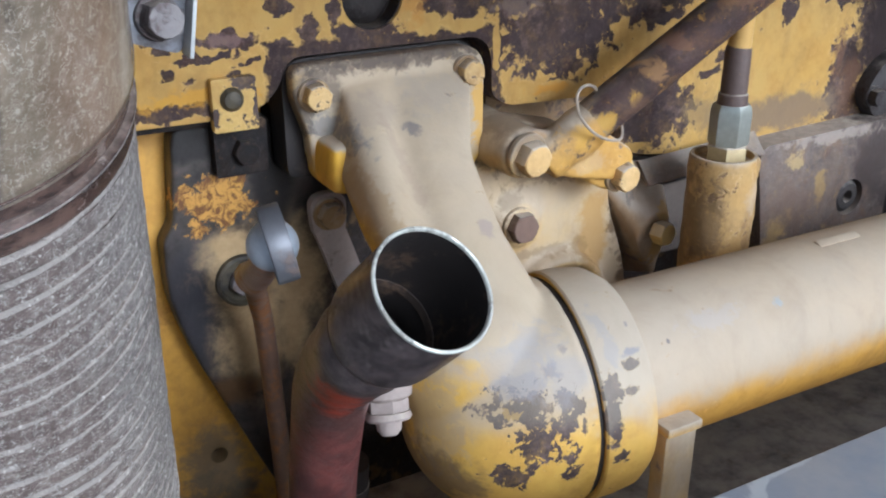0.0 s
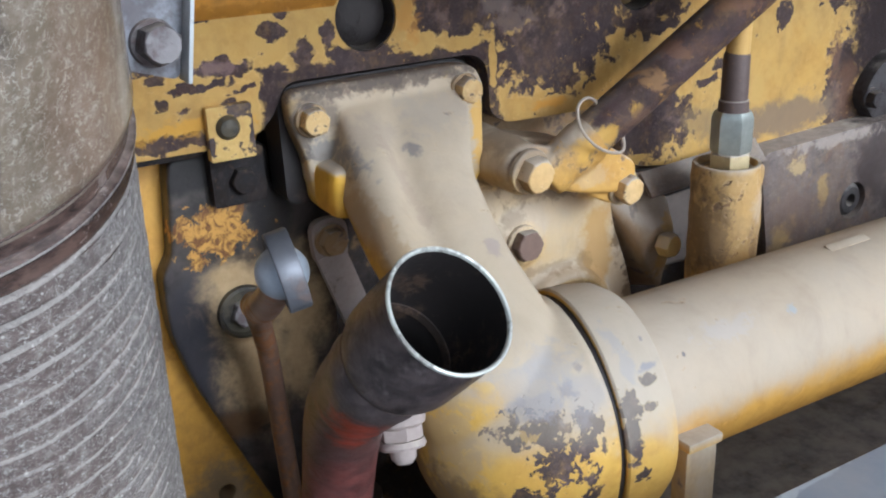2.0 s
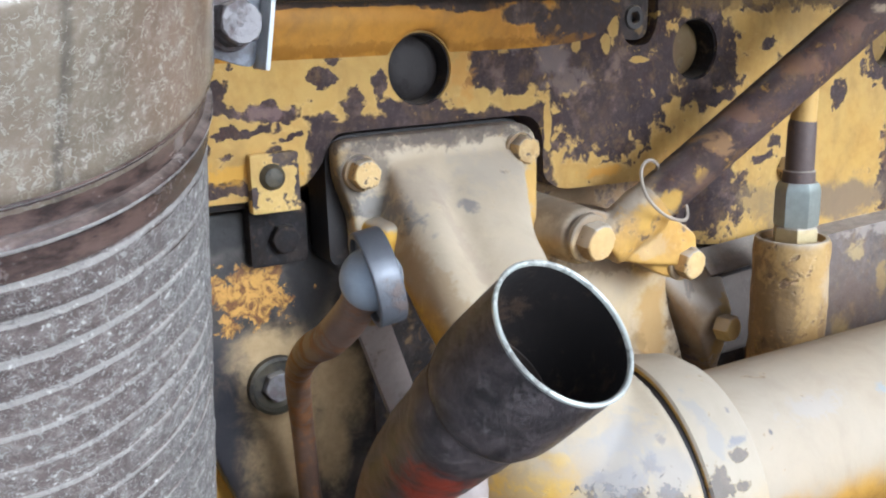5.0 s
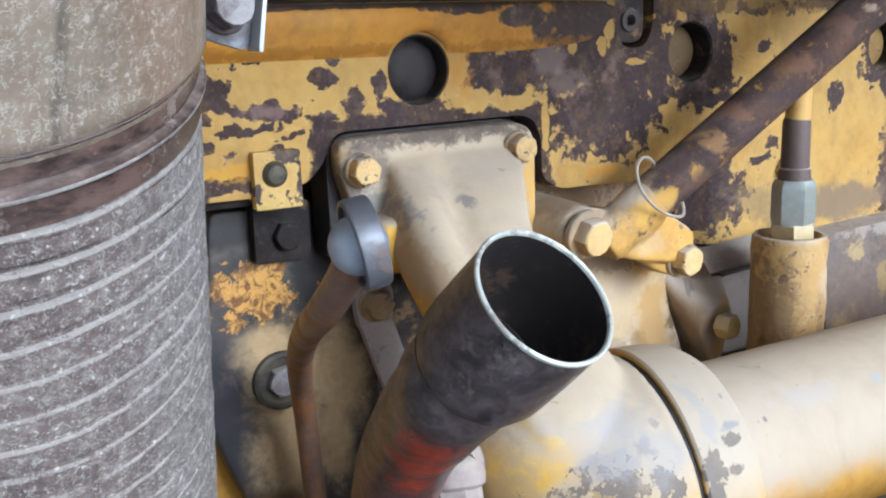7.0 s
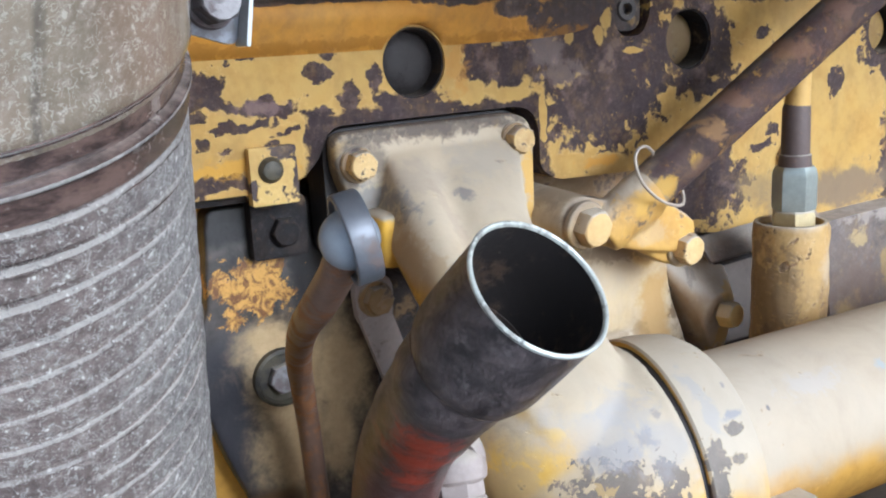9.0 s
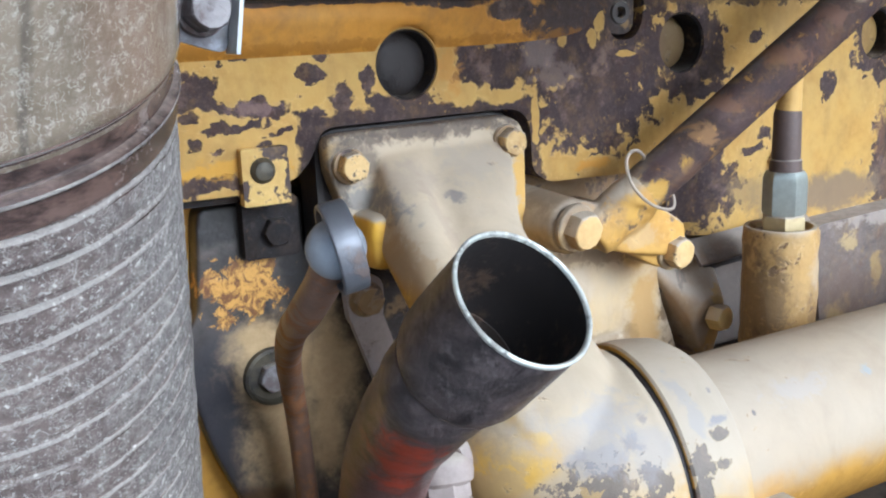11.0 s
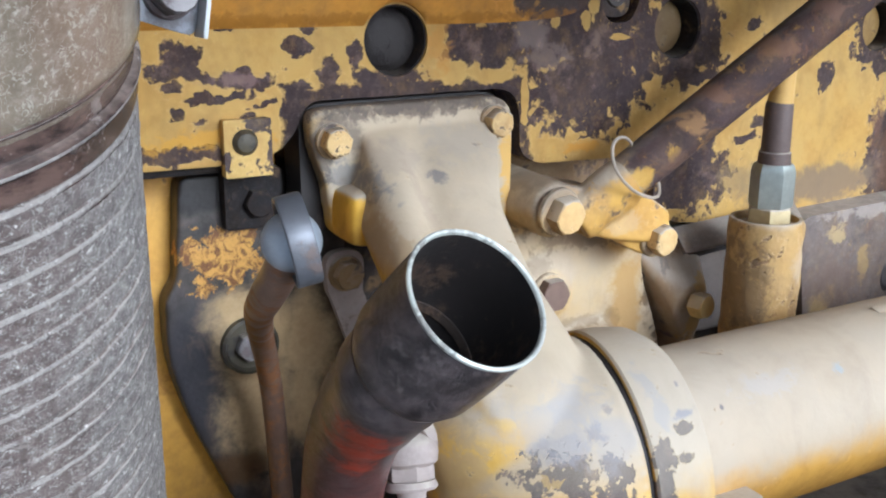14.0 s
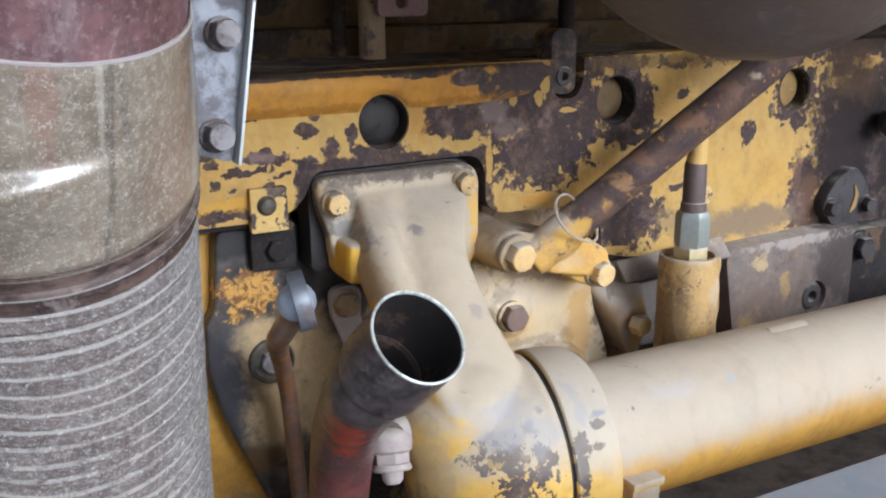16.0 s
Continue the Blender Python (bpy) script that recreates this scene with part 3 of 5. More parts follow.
def rubber(name, crest):
    """Brown-grey ribbed rubber under pale grit; crest: ridges paled by dust and by painted highlight."""
    g = Nodes(name)
    fine, mid, grit = g.noise(520, 6, 0.8), g.noise(60, 6, 0.7), g.noise(240, 7, 0.8)
    colour = g.mix(g.step(mid, 0.30, 0.75), (0.165, 0.123, 0.109), (0.285, 0.226, 0.200))
    colour = g.mix(g.math("MULTIPLY", g.step(grit, 0.46, 0.64), 0.55), colour, (0.50, 0.435, 0.385))
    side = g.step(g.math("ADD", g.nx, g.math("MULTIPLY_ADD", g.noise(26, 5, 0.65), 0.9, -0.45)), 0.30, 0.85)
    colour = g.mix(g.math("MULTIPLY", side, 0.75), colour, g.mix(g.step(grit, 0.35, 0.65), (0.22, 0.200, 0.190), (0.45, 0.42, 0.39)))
    if crest:
        lit_crest = g.step(g.math("ADD", g.noise(110, 6, 0.72), g.math("MULTIPLY_ADD", g.noise(15, 3, 0.5), 0.5, g.math("MULTIPLY", side, -0.24))), 0.52, 0.76)
        colour = g.mix(g.math("MULTIPLY", lit_crest, 0.85), colour, g.mix(fine, (0.42, 0.375, 0.335), (0.68, 0.63, 0.57)))
    colour = g.mix(g.math("MULTIPLY", g.step(fine, 0.55, 0.68), 0.5), colour, (0.075, 0.056, 0.05))
    flecks = g.step(g.noise(330, 3, 0.6, 1.6), 0.60, 0.68)
    colour = g.mix(g.math("MULTIPLY", flecks, 0.6), colour, (0.66, 0.62, 0.57))
    colour = g.mix(g.math("MULTIPLY", g.curls(430, 0.030), 0.6), colour, (0.62, 0.59, 0.54))
    pits = g.step(g.noise(300, 3, 0.6, 1.2, (1.0, 1.1, 1.2)), 0.60, 0.68)
    colour = g.mix(g.math("MULTIPLY", pits, 0.5), colour, (0.10, 0.075, 0.068))
    crumbs = g.step(g.noise(480, 2, 0.5), 0.66, 0.71)
    colour = g.mix(g.math("MULTIPLY", crumbs, 0.8), colour, (0.80, 0.77, 0.72))
    return g.finish(colour, 0.8, 0.0, g.math("ADD", grit, g.math("ADD", g.math("MULTIPLY", fine, 0.8), g.noise(120, 6, 0.75))), 0.0022, 0.9)


def oily_roll():
    g = Nodes("oily_brown_rubber")
    mid, fine = g.noise(42, 6, 0.7, 0.0, (1, 1, 2.4)), g.noise(300, 6, 0.75)
    colour = g.mix(g.step(mid, 0.38, 0.66), (0.030, 0.017, 0.014), (0.15, 0.095, 0.076))
    dusty = g.step(g.math("ADD", g.noise(27, 7, 0.72), g.math("MULTIPLY", fine, 0.22)), 0.66, 0.80)
    colour = g.mix(g.math("MULTIPLY", dusty, 0.7), colour, g.mix(fine, (0.26, 0.22, 0.20), (0.50, 0.45, 0.42)))
    up = g.math("ADD", g.nz, g.math("MULTIPLY_ADD", mid, 0.5, -0.25))
    colour = g.mix(g.math("MULTIPLY", g.step(up, 0.58, 0.9), 0.3), colour, (0.62, 0.52, 0.45))
    return g.finish(colour, g.math("MULTIPLY_ADD", dusty, 0.45, 0.24), 0.0, g.math("ADD", mid, fine), 0.0008, 0.6, 0.3)


def sleeve_plastic():
    """Dusty yellowed film over a brown sleeve, still glossy."""
    g = Nodes("dusty_film_sleeve")
    fine, mid = g.noise(300, 7, 0.82), g.noise(34, 6, 0.65)
    colour = g.mix(g.step(mid, 0.3, 0.75), (0.142, 0.106, 0.068), (0.250, 0.198, 0.138))
    ruddy = g.step(g.noise(17, 3, 0.5, 0.1, (1.6, 0.5, 0.25)), 0.52, 0.66)
    colour = g.mix(g.math("MULTIPLY", ruddy, 0.30), colour, (0.22, 0.095, 0.065))
    streak = g.step(g.noise(30, 4, 0.6, 0.25, (2.6, 0.5, 0.28)), 0.57, 0.68)
    colour = g.mix(g.math("MULTIPLY", streak, 0.65), colour, (0.060, 0.047, 0.034))
    pale = g.step(g.noise(36, 4, 0.6, 0.2, (2.4, 0.5, 0.22)), 0.62, 0.74)
    colour = g.mix(g.math("MULTIPLY", pale, 0.45), colour, (0.50, 0.45, 0.37))
    colour = g.mix(g.math("MULTIPLY", g.step(g.noise(190, 7, 0.8), 0.44, 0.62), 0.42), colour, (0.37, 0.31, 0.25))
    waver = g.math("MULTIPLY_ADD", g.noise(55, 5, 0.65), 2.4, -1.25)
    for spot, tint, amount in (((-0.0035, 1.474, 0.0060, 0.034), (0.26, 0.105, 0.070), 0.32), ((0.0192, 1.462, 0.0024, 0.050), (0.060, 0.045, 0.030), 0.5), ((0.0162, 1.476, 0.0016, 0.032), (0.50, 0.44, 0.36), 0.3), ((0.060, 1.470, 0.0016, 0.024), (0.50, 0.45, 0.38), 0.4)):
        colour = g.mix(g.math("MULTIPLY", g.step(g.math("ADD", g.blobs([spot]), waver), -0.05, 0.5), amount), colour, tint)
    colour = g.mix(g.math("MULTIPLY", g.curls(430, 0.034), 0.46), colour, (0.52, 0.49, 0.41))
    crumbs = g.step(g.noise(380, 3, 0.6, 0.4), 0.62, 0.70)
    colour = g.mix(g.math("MULTIPLY", crumbs, 0.45), colour, (0.60, 0.54, 0.45))
    return g.finish(colour, g.math("MULTIPLY_ADD", fine, 0.30, 0.22), 0.0, g.math("ADD", g.math("MULTIPLY", fine, 0.5), g.math("ADD", mid, g.noise(170, 6, 0.75))), 0.0009, 0.32, 1.0)


def maroon_pipe():
    g = Nodes("maroon_dusty_pipe")
    fine, mid = g.noise(260, 6, 0.7), g.noise(60, 5, 0.65)
    colour = g.mix(g.step(mid, 0.3, 0.7), (0.070, 0.030, 0.030), (0.19, 0.096, 0.095))
    colour = g.mix(g.math("MULTIPLY", g.step(g.noise(24, 6, 0.7, 0.4, (1.4, 1.0, 0.5)), 0.48, 0.66), 0.6), colour, (0.30, 0.225, 0.220))
    colour = g.mix(g.math("MULTIPLY", g.step(g.noise(150, 6, 0.75), 0.56, 0.68), 0.6), colour, (0.050, 0.026, 0.026))
    colour = g.mix(g.math("MULTIPLY", g.step(fine, 0.5, 0.7), 0.4), colour, (0.40, 0.32, 0.305))
    return g.finish(colour, 0.5, 0.0, fine, 0.0006, 0.5, 0.3)


def fender_paint():
    g = Nodes("pale_blue_worn_paint")
    mid, fine = g.noise(17, 5, 0.6), g.noise(140, 5, 0.65)
    colour = g.mix(g.step(mid, 0.40, 0.62), (0.33, 0.37, 0.44), (0.43, 0.44, 0.46))
    colour = g.mix(g.step(g.noise(23, 4, 0.55, 0.6), 0.56, 0.62), colour, (0.62, 0.66, 0.68))
    colour = g.mix(g.math("MULTIPLY", fine, 0.3), colour, (0.33, 0.31, 0.30))
    return g.finish(colour, 0.45, 0.0, fine, 0.0005, 0.4)


def soil():
    g = Nodes("dry_earth")
    mid, fine = g.noise(1.3, 6, 0.6), g.noise(30, 6, 0.7)
    colour = g.mix(mid, (0.22, 0.17, 0.12), (0.36, 0.29, 0.21))
    colour = g.mix(g.math("MULTIPLY", fine, 0.4), colour, (0.45, 0.40, 0.33))
    return g.finish(colour, 0.9, 0.0, fine, 0.02, 0.6)


REDPIPE, RUBBER, RIDGES, ROLL, SLEEVE, MAROON, FENDER, SOIL = painted_pipe(), rubber("dusty_ribbed_rubber", False), rubber("dusty_lit_ridges", True), oily_roll(), sleeve_plastic(), maroon_pipe(), fender_paint(), soil()
FILMEDGE = metal("pale_film_edge", (0.40, 0.36, 0.34), 0.5, 0.0, 0.0, 0.35, (0.2, 0.17, 0.15))
RIM = metal("cut_bright_edge", (0.66, 0.67, 0.61), 0.45, 0.5, 0.0, 0.42, (0.20, 0.18, 0.16), 1.0)
PLUG = metal("rusty_dark_plug", (0.032, 0.026, 0.025), 0.6, 0.2, 0.0, 0.46, (0.014, 0.010, 0.009), 1.0)
INSIDE = metal("sooty_bore", (0.015, 0.011, 0.010), 0.75, 0.0, 0.0, 0.42, (0.070, 0.042, 0.026))
GALV = metal("galvanised_strap", (0.29, 0.30, 0.33), 0.48, 0.6, 0.05, 0.52, (0.13, 0.115, 0.12))
CANISTER = worn_paint("dusty_purple_canister", 0.14, 0.0, 0.12, base=(0.100, 0.074, 0.068), bare=(0.14, 0.082, 0.052), gloss=0.32, haze=0.25, smear=0.0, tarnished=0.25)
ENDGREY = metal("grimy_end_cover", (0.042, 0.036, 0.036), 0.7, 0.0, 0.06, 0.46, (0.020, 0.013, 0.012))
STEPBROWN = metal("sooty_brown_step", (0.026, 0.017, 0.012), 0.8, 0.0, 0.0, 0.45, (0.085, 0.050, 0.030))
RAILGREY = metal("dark_grey_rail", (0.105, 0.104, 0.112), 0.6, 0.0, 0.1, 0.42, (0.060, 0.042, 0.032))
SEAL = metal("black_seal", (0.020, 0.016, 0.015), 0.6, 0.0, 0.0, 0.3, (0.06, 0.045, 0.04))
BAND = metal("grey_zinc_band", (0.130, 0.132, 0.145), 0.45, 0.5, 0.0, 0.36, (0.12, 0.085, 0.07))
ARMGREY = metal("dusty_grey_arm", (0.36, 0.30, 0.27), 0.6, 0.1, 0.15, 0.3, (0.16, 0.12, 0.10))
STEMBROWN = metal("dusty_brown_stem", (0.115, 0.080, 0.070), 0.6, 0.1, 0.2, 0.3, (0.20, 0.10, 0.05))
WIRE = metal("pale_wire", (0.42, 0.35, 0.28), 0.6, 0.3, 0.3, 0.2, (0.3, 0.22, 0.15))


# ---- mesh helpers ----
def part(name, bm, material, parent=None, label="", smooth=35.0):
    """Links a bmesh as one mesh object under parent; faces that meet flatter than smooth degrees are shaded round."""
    bmesh.ops.recalc_face_normals(bm, faces=bm.faces)
    data = bpy.data.meshes.new(name)
    for f in bm.faces:
        f.smooth = True
    for e in bm.edges:
        e.smooth = len(e.link_faces) == 2 and e.calc_face_angle(0.0) < radians(smooth)
    bm.to_mesh(data)
    bm.free()
    data.materials.append(material)
    ob = new(name, data)
    ob.parent = parent
    if label:
        ob["label"] = label
    return ob


def thing(name, label, category, place=(0, 0, 0), group="", kind=""):
    ob = new(name)
    ob.location = place
    ob.empty_display_size = 0.02
    return tagged(ob, label, category, group, kind)


def under(ob, parent):
    """Hangs ob, built in world places, under a parent that stands elsewhere."""
    ob.parent = parent
    ob.matrix_parent_inverse = Matrix.Translation(-Vector(parent.location))
    return ob


def sweep(points, radii, n=24, caps=True, bm=None):
    """A tube through the points, with a radius at each."""
    bm = bm or bmesh.new()
    pts = [Vector(p) for p in points]
    side, rings = None, []
    for i, p in enumerate(pts):
        ahead = (pts[min(i + 1, len(pts) - 1)] - pts[max(i - 1, 0)]).normalized()
        if side is None:
            side = ahead.orthogonal().normalized()
        side = (side - ahead * side.dot(ahead)).normalized()
        other = ahead.cross(side)
        r = radii[i] if isinstance(radii, (list, tuple)) else radii
        rings.append([bm.verts.new(p + r * (math.cos(a) * side + math.sin(a) * other)) for a in (2 * math.pi * k / n for k in range(n))])
    for a, b in zip(rings, rings[1:]):
        for k in range(n):
            bm.faces.new((a[k], a[(k + 1) % n], b[(k + 1) % n], b[k]))
    if caps:
        bm.faces.new(rings[0])
        bm.faces.new(rings[-1])
    return bm


def curve(points, steps=8):
    """A smooth line through the points."""
    p = [Vector(q) for q in points]
    p = [2 * p[0] - p[1]] + p + [2 * p[-1] - p[-2]]
    out = []
    for a, b, c, d in zip(p, p[1:], p[2:], p[3:]):
        for i in range(steps):
            t = i / steps
            out.append(0.5 * (2 * b + (c - a) * t + (2 * a - 5 * b + 4 * c - d) * t * t + (3 * b - a - 3 * c + d) * t * t * t))
    return out + [p[-2]]


def lathe(base, axis, profile, n=32, bm=None, hollow=False):
    """A turned shape: profile rows of (distance along the axis, radius); hollow: with open ends."""
    a = Vector(axis).normalized()
    side = a.orthogonal().normalized()
    other = a.cross(side)
    bm = bm or bmesh.new()
    rings = []
    for s, r in profile:
        c = Vector(base) + a * s
        rings.append([bm.verts.new(c + max(r, 1e-5) * (math.cos(t) * side + math.sin(t) * other)) for t in (2 * math.pi * k / n for k in range(n))])
    for p, q in zip(rings, rings[1:]):
        for k in range(n):
            bm.faces.new((p[k], p[(k + 1) % n], q[(k + 1) % n], q[k]))
    if not hollow:
        bm.faces.new(rings[0])
        bm.faces.new(rings[-1])
    return bm


def rounded(corners, r, steps=5):
    """A polygon of (x, z) with its corners rounded; a corner may carry its own radius."""
    out, c = [], [Vector(q[:2]) for q in corners]
    for i, p in enumerate(c):
        a, b = (c[i - 1] - p), (c[(i + 1) % len(c)] - p)
        own = corners[i][2] if len(corners[i]) > 2 else r
        d = min(own, 0.45 * a.length, 0.45 * b.length)
        s, e = p + a.normalized() * d, p + b.normalized() * d
        out += [(1 - t) ** 2 * s + 2 * t * (1 - t) * p + t * t * e for t in (k / steps for k in range(steps + 1))]
    return out


def plate(outline, y0, y1, holes=(), bevel=0.0012, bm=None):
    """A plate in the xz plane from y0 (front) to y1; holes: (x, z, radius)."""
    bm = bm or bmesh.new()
    loops = [[(p[0], p[1]) for p in outline]]
    loops += [[(x + r * math.cos(t), z + r * math.sin(t)) for t in (2 * math.pi * k / 36 for k in range(36))] for x, z, r in holes]
    edges = []
    for loop in loops:
        vs = [bm.verts.new((x, y0, z)) for x, z in loop]
        edges += [bm.edges.new((vs[k], vs[(k + 1) % len(vs)])) for k in range(len(vs))]
    made = [f for f in bmesh.ops.triangle_fill(bm, edges=edges, use_beauty=True)["geom"] if isinstance(f, bmesh.types.BMFace)]
    front = set(edges)
    out = bmesh.ops.extrude_face_region(bm, geom=made)["geom"]
    bmesh.ops.translate(bm, verts=[v for v in out if isinstance(v, bmesh.types.BMVert)], vec=(0, y1 - y0, 0))
    if bevel:
        rims = [e for e in bm.edges if e in front and e.is_valid]
        bmesh.ops.bevel(bm, geom=rims, offset=bevel, segments=2, affect="EDGES", profile=0.5, clamp_overlap=True)
    return bm


def block(x0, x1, y0, y1, z0, z1, bevel=0.0015, bm=None):
    own = bmesh.new()
    bmesh.ops.create_cube(own, size=1.0, matrix=Matrix.Translation(((x0 + x1) / 2, (y0 + y1) / 2, (z0 + z1) / 2)) @ Matrix.Diagonal((x1 - x0, y1 - y0, z1 - z0, 1)))
    if bevel:
        bmesh.ops.bevel(own, geom=list(own.edges), offset=bevel, segments=2, affect="EDGES", profile=0.6)
    if bm is None:
        return own
    data = bpy.data.meshes.new("piece")
    own.to_mesh(data)
    own.free()
    bm.from_mesh(data)
    bpy.data.meshes.remove(data)
    return bm


def bar(a, b, width, depth, normal, bevel=0.001):
    """A flat bar from a to b, with its broad side facing normal."""
    a, b, nrm = Vector(a), Vector(b), Vector(normal)
    ahead = (b - a).normalized()
    nrm = (nrm - ahead * nrm.dot(ahead)).normalized()
    side = ahead.cross(nrm)
    bm = block(-width / 2, width / 2, -depth / 2, depth / 2, 0, (b - a).length, bevel)
    m = Matrix((side, -nrm, ahead)).transposed().to_4x4()
    bmesh.ops.transform(bm, matrix=Matrix.Translation(a) @ m, verts=bm.verts)
    return bm


def hexagon(base, axis, radius, height, turn=0.0, dome=True, bm=None):
    """A hexagonal head or nut with chamfered corners, from base along axis."""
    a = Vector(axis).normalized()
    up = Vector((0, 0, 1)) if abs(a.z) < 0.9 else Vector((1, 0, 0))
    side = up.cross(a).normalized()
    other = a.cross(side)
    bm = bm or bmesh.new()
    rings = []
    for s, f in ((0, 0.96), (0.07, 1.0), (0.80, 1.0), (0.93, 0.94), (1.0, 0.84)):
        ring = []
        for k in range(12):
            t = 2 * math.pi * (k / 12) + radians(turn)
            r = radius * (1.0 if k % 2 == 0 else 0.866)
            r = min(r, radius * f) if f < 0.97 else r
            ring.append(bm.verts.new(Vector(base) + a * height * s + r * (math.cos(t) * side + math.sin(t) * other)))
        rings.append(ring)
    for p, q in zip(rings, rings[1:]):
        for k in range(12):
            bm.faces.new((p[k], p[(k + 1) % 12], q[(k + 1) % 12], q[k]))
    bm.faces.new(rings[0])
    bm.faces.new(rings[-1])
    return bm


def bolt(parent, base, axis=(0, -1, 0), radius=0.0092, height=0.0075, material=None, turn=0.0, washer=1.25, name="bolt", washer_material=None):
    """A hex bolt head with its washer: a part of parent."""
    a = Vector(axis).normalized()
    material = material or BOLT
    thick = 0.0022 if washer else 0.0
    head = part(name, hexagon(Vector(base) + a * thick, a, radius, height, turn), material, None, "", 20)
    under(head, parent)
    if washer:
        w = part("washer", lathe(base, a, [(-0.002, radius * washer), (thick * 0.6, radius * washer), (thick, radius * washer * 0.95), (thick, 0.002)], 24), washer_material or material)
        under(w, head)
        w.matrix_parent_inverse = Matrix.Identity(4)
    return head


def rough_skin(bm, depth, size=70):
    """Cuts the long faces of a turned piece and roughens them like sand casting."""
    bmesh.ops.subdivide_edges(bm, edges=[e for e in bm.edges if e.calc_length() > 0.008], cuts=4, use_grid_fill=True)
    for v in bm.verts:
        v.co += depth * noise.noise_vector(v.co * size) + 0.4 * depth * noise.noise_vector(v.co * size * 3)
    return bm


def cast(ob, voxel=0.0022, rounds=6):
    """Melts the pieces of a mesh into one casting with soft fillets."""
    m = ob.modifiers.new("melt", "REMESH")
    m.mode, m.voxel_size, m.use_smooth_shade = "VOXEL", voxel, True
    s = ob.modifiers.new("fillet", "SMOOTH")
    s.factor, s.iterations = 0.5, rounds
    return ob


# ---- engine block, side plate and recess ----
engine = thing("engine_block", "chipped yellow diesel engine block with dark primer showing", "engine", (0.45, 0.66, 1.0))


def on_engine(ob):
    return under(ob, engine)


# main casting behind everything, with a deep recess above the rail
main = block(-0.25, 1.35, 0.632, 0.95, 0.75, 1.452, 0.004)
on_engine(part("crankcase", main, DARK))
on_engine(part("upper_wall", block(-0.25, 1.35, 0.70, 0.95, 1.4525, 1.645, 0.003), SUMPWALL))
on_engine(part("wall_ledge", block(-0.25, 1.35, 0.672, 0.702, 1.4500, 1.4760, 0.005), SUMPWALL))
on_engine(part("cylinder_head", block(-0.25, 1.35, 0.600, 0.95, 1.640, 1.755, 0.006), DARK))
lower = rounded([(-0.25, 1.448), (0.4225, 1.4495), (0.4225, 1.430, 0.014), (0.4300, 1.4160, 0.012), (0.4490, 1.4160, 0.012), (0.4565, 1.430, 0.014), (0.4565, 1.4500), (1.20, 1.456), (1.20, 1.262), (0.55, 1.262), (0.505, 1.268), (0.482, 1.274), (0.476, 1.322), (0.374, 1.3245, 0.012), (0.3605, 1.333, 0.012), (0.3590, 1.3765, 0.024), (0.211, 1.3755, 0.014), (0.2035, 1.358, 0.008), (0.192, 1.347, 0.006), (0.160, 1.342), (-0.25, 1.345)], 0.003)
side = plate(lower, 0.570, 0.596, [(0.2695, 1.4088, 0.0215), (0.4925, 1.4115, 0.0215), (0.7085, 1.4085, 0.0205)], 0.0014)
on_engine(part("side_plate", side, PLATE))
on_engine(part("side_plate_backing", block(-0.25, 0.735, 0.597, 0.634, 1.348, 1.4515, 0.0), DARK))
on_engine(part("lower_backing", block(0.372, 0.735, 0.597, 0.634, 1.2635, 1.3470, 0.0), GRIMYBOSS))
# overhanging rail along the plate's top, fading towards the lifting boss
rail = bmesh.new()
rows = []
for k in range(226):
    x = -0.25 + 0.675 * k / 225
    f = 1.0 if x < 0.26 else max(0.05, 1 - (x - 0.26) / 0.165)
    # the first round hole bites into the rail's lower slope
    bite = 1.4088 + math.sqrt(max(0.0, 0.0222 ** 2 - (x - 0.2695) ** 2)) if abs(x - 0.2695) < 0.0222 else 0.0
    rows.append([rail.verts.new((x, 0.5705 - d * f, max(z, bite + 0.0004 * i))) for i, (d, z) in enumerate(((-0.003, 1.4165), (0.001, 1.418), (0.0045, 1.4255), (0.0085, 1.4330), (0.0105, 1.4370), (0.0105, 1.4440), (0.0080, 1.4475), (0.0, 1.4490), (-0.06, 1.4500)))])
for a, b in zip(rows, rows[1:]):
    for k in range(8):
        rail.faces.new((a[k], a[k + 1], b[k + 1], b[k]))
on_engine(part("rail", rail, RIDGE, None, "overhanging orange rail with blackened lip", 50))

# core plugs behind the round holes
for x, z, mat, deep in ((0.2695, 1.4088, PLUG, 0.579), (0.4925, 1.4115, PLUGTAN, 0.584), (0.7085, 1.4085, PLUGMUSTARD, 0.582)):
    plug = lathe((x, 0.5968, z), (0, -1, 0), [(0, 0.0196), (0.5966 - deep - 0.004, 0.0194), (0.5966 - deep - 0.001, 0.0160), (0.5966 - deep, 0.010), (0.5966 - deep + 0.0006, 0.001)], 32)
    on_engine(part("core_plug", plug, mat))
    wall = 0.0203 if x > 0.7 else 0.0213
    # added black ring: paints the shade round the hole's inner edge
    on_engine(part("hole_edge_shade", lathe((x, 0.5955, z), (0, -1, 0), [(0, wall - 0.0030), (0, wall), (0.0238, wall), (0.0238, wall - 0.0010), (0.012, wall - 0.0020), (0, wall - 0.0030)], 36, None, True), SOOT_SHADE))
# lifting boss with a socket screw at the end of the rail
eye = plate(rounded([(0.4260, 1.4195), (0.4510, 1.4195), (0.4510, 1.474), (0.4260, 1.474)], 0.0122), 0.574, 0.602, [(0.4385, 1.4345, 0.0035)], 0.002)
on_engine(part("lifting_boss", eye, LIFTBOSS))
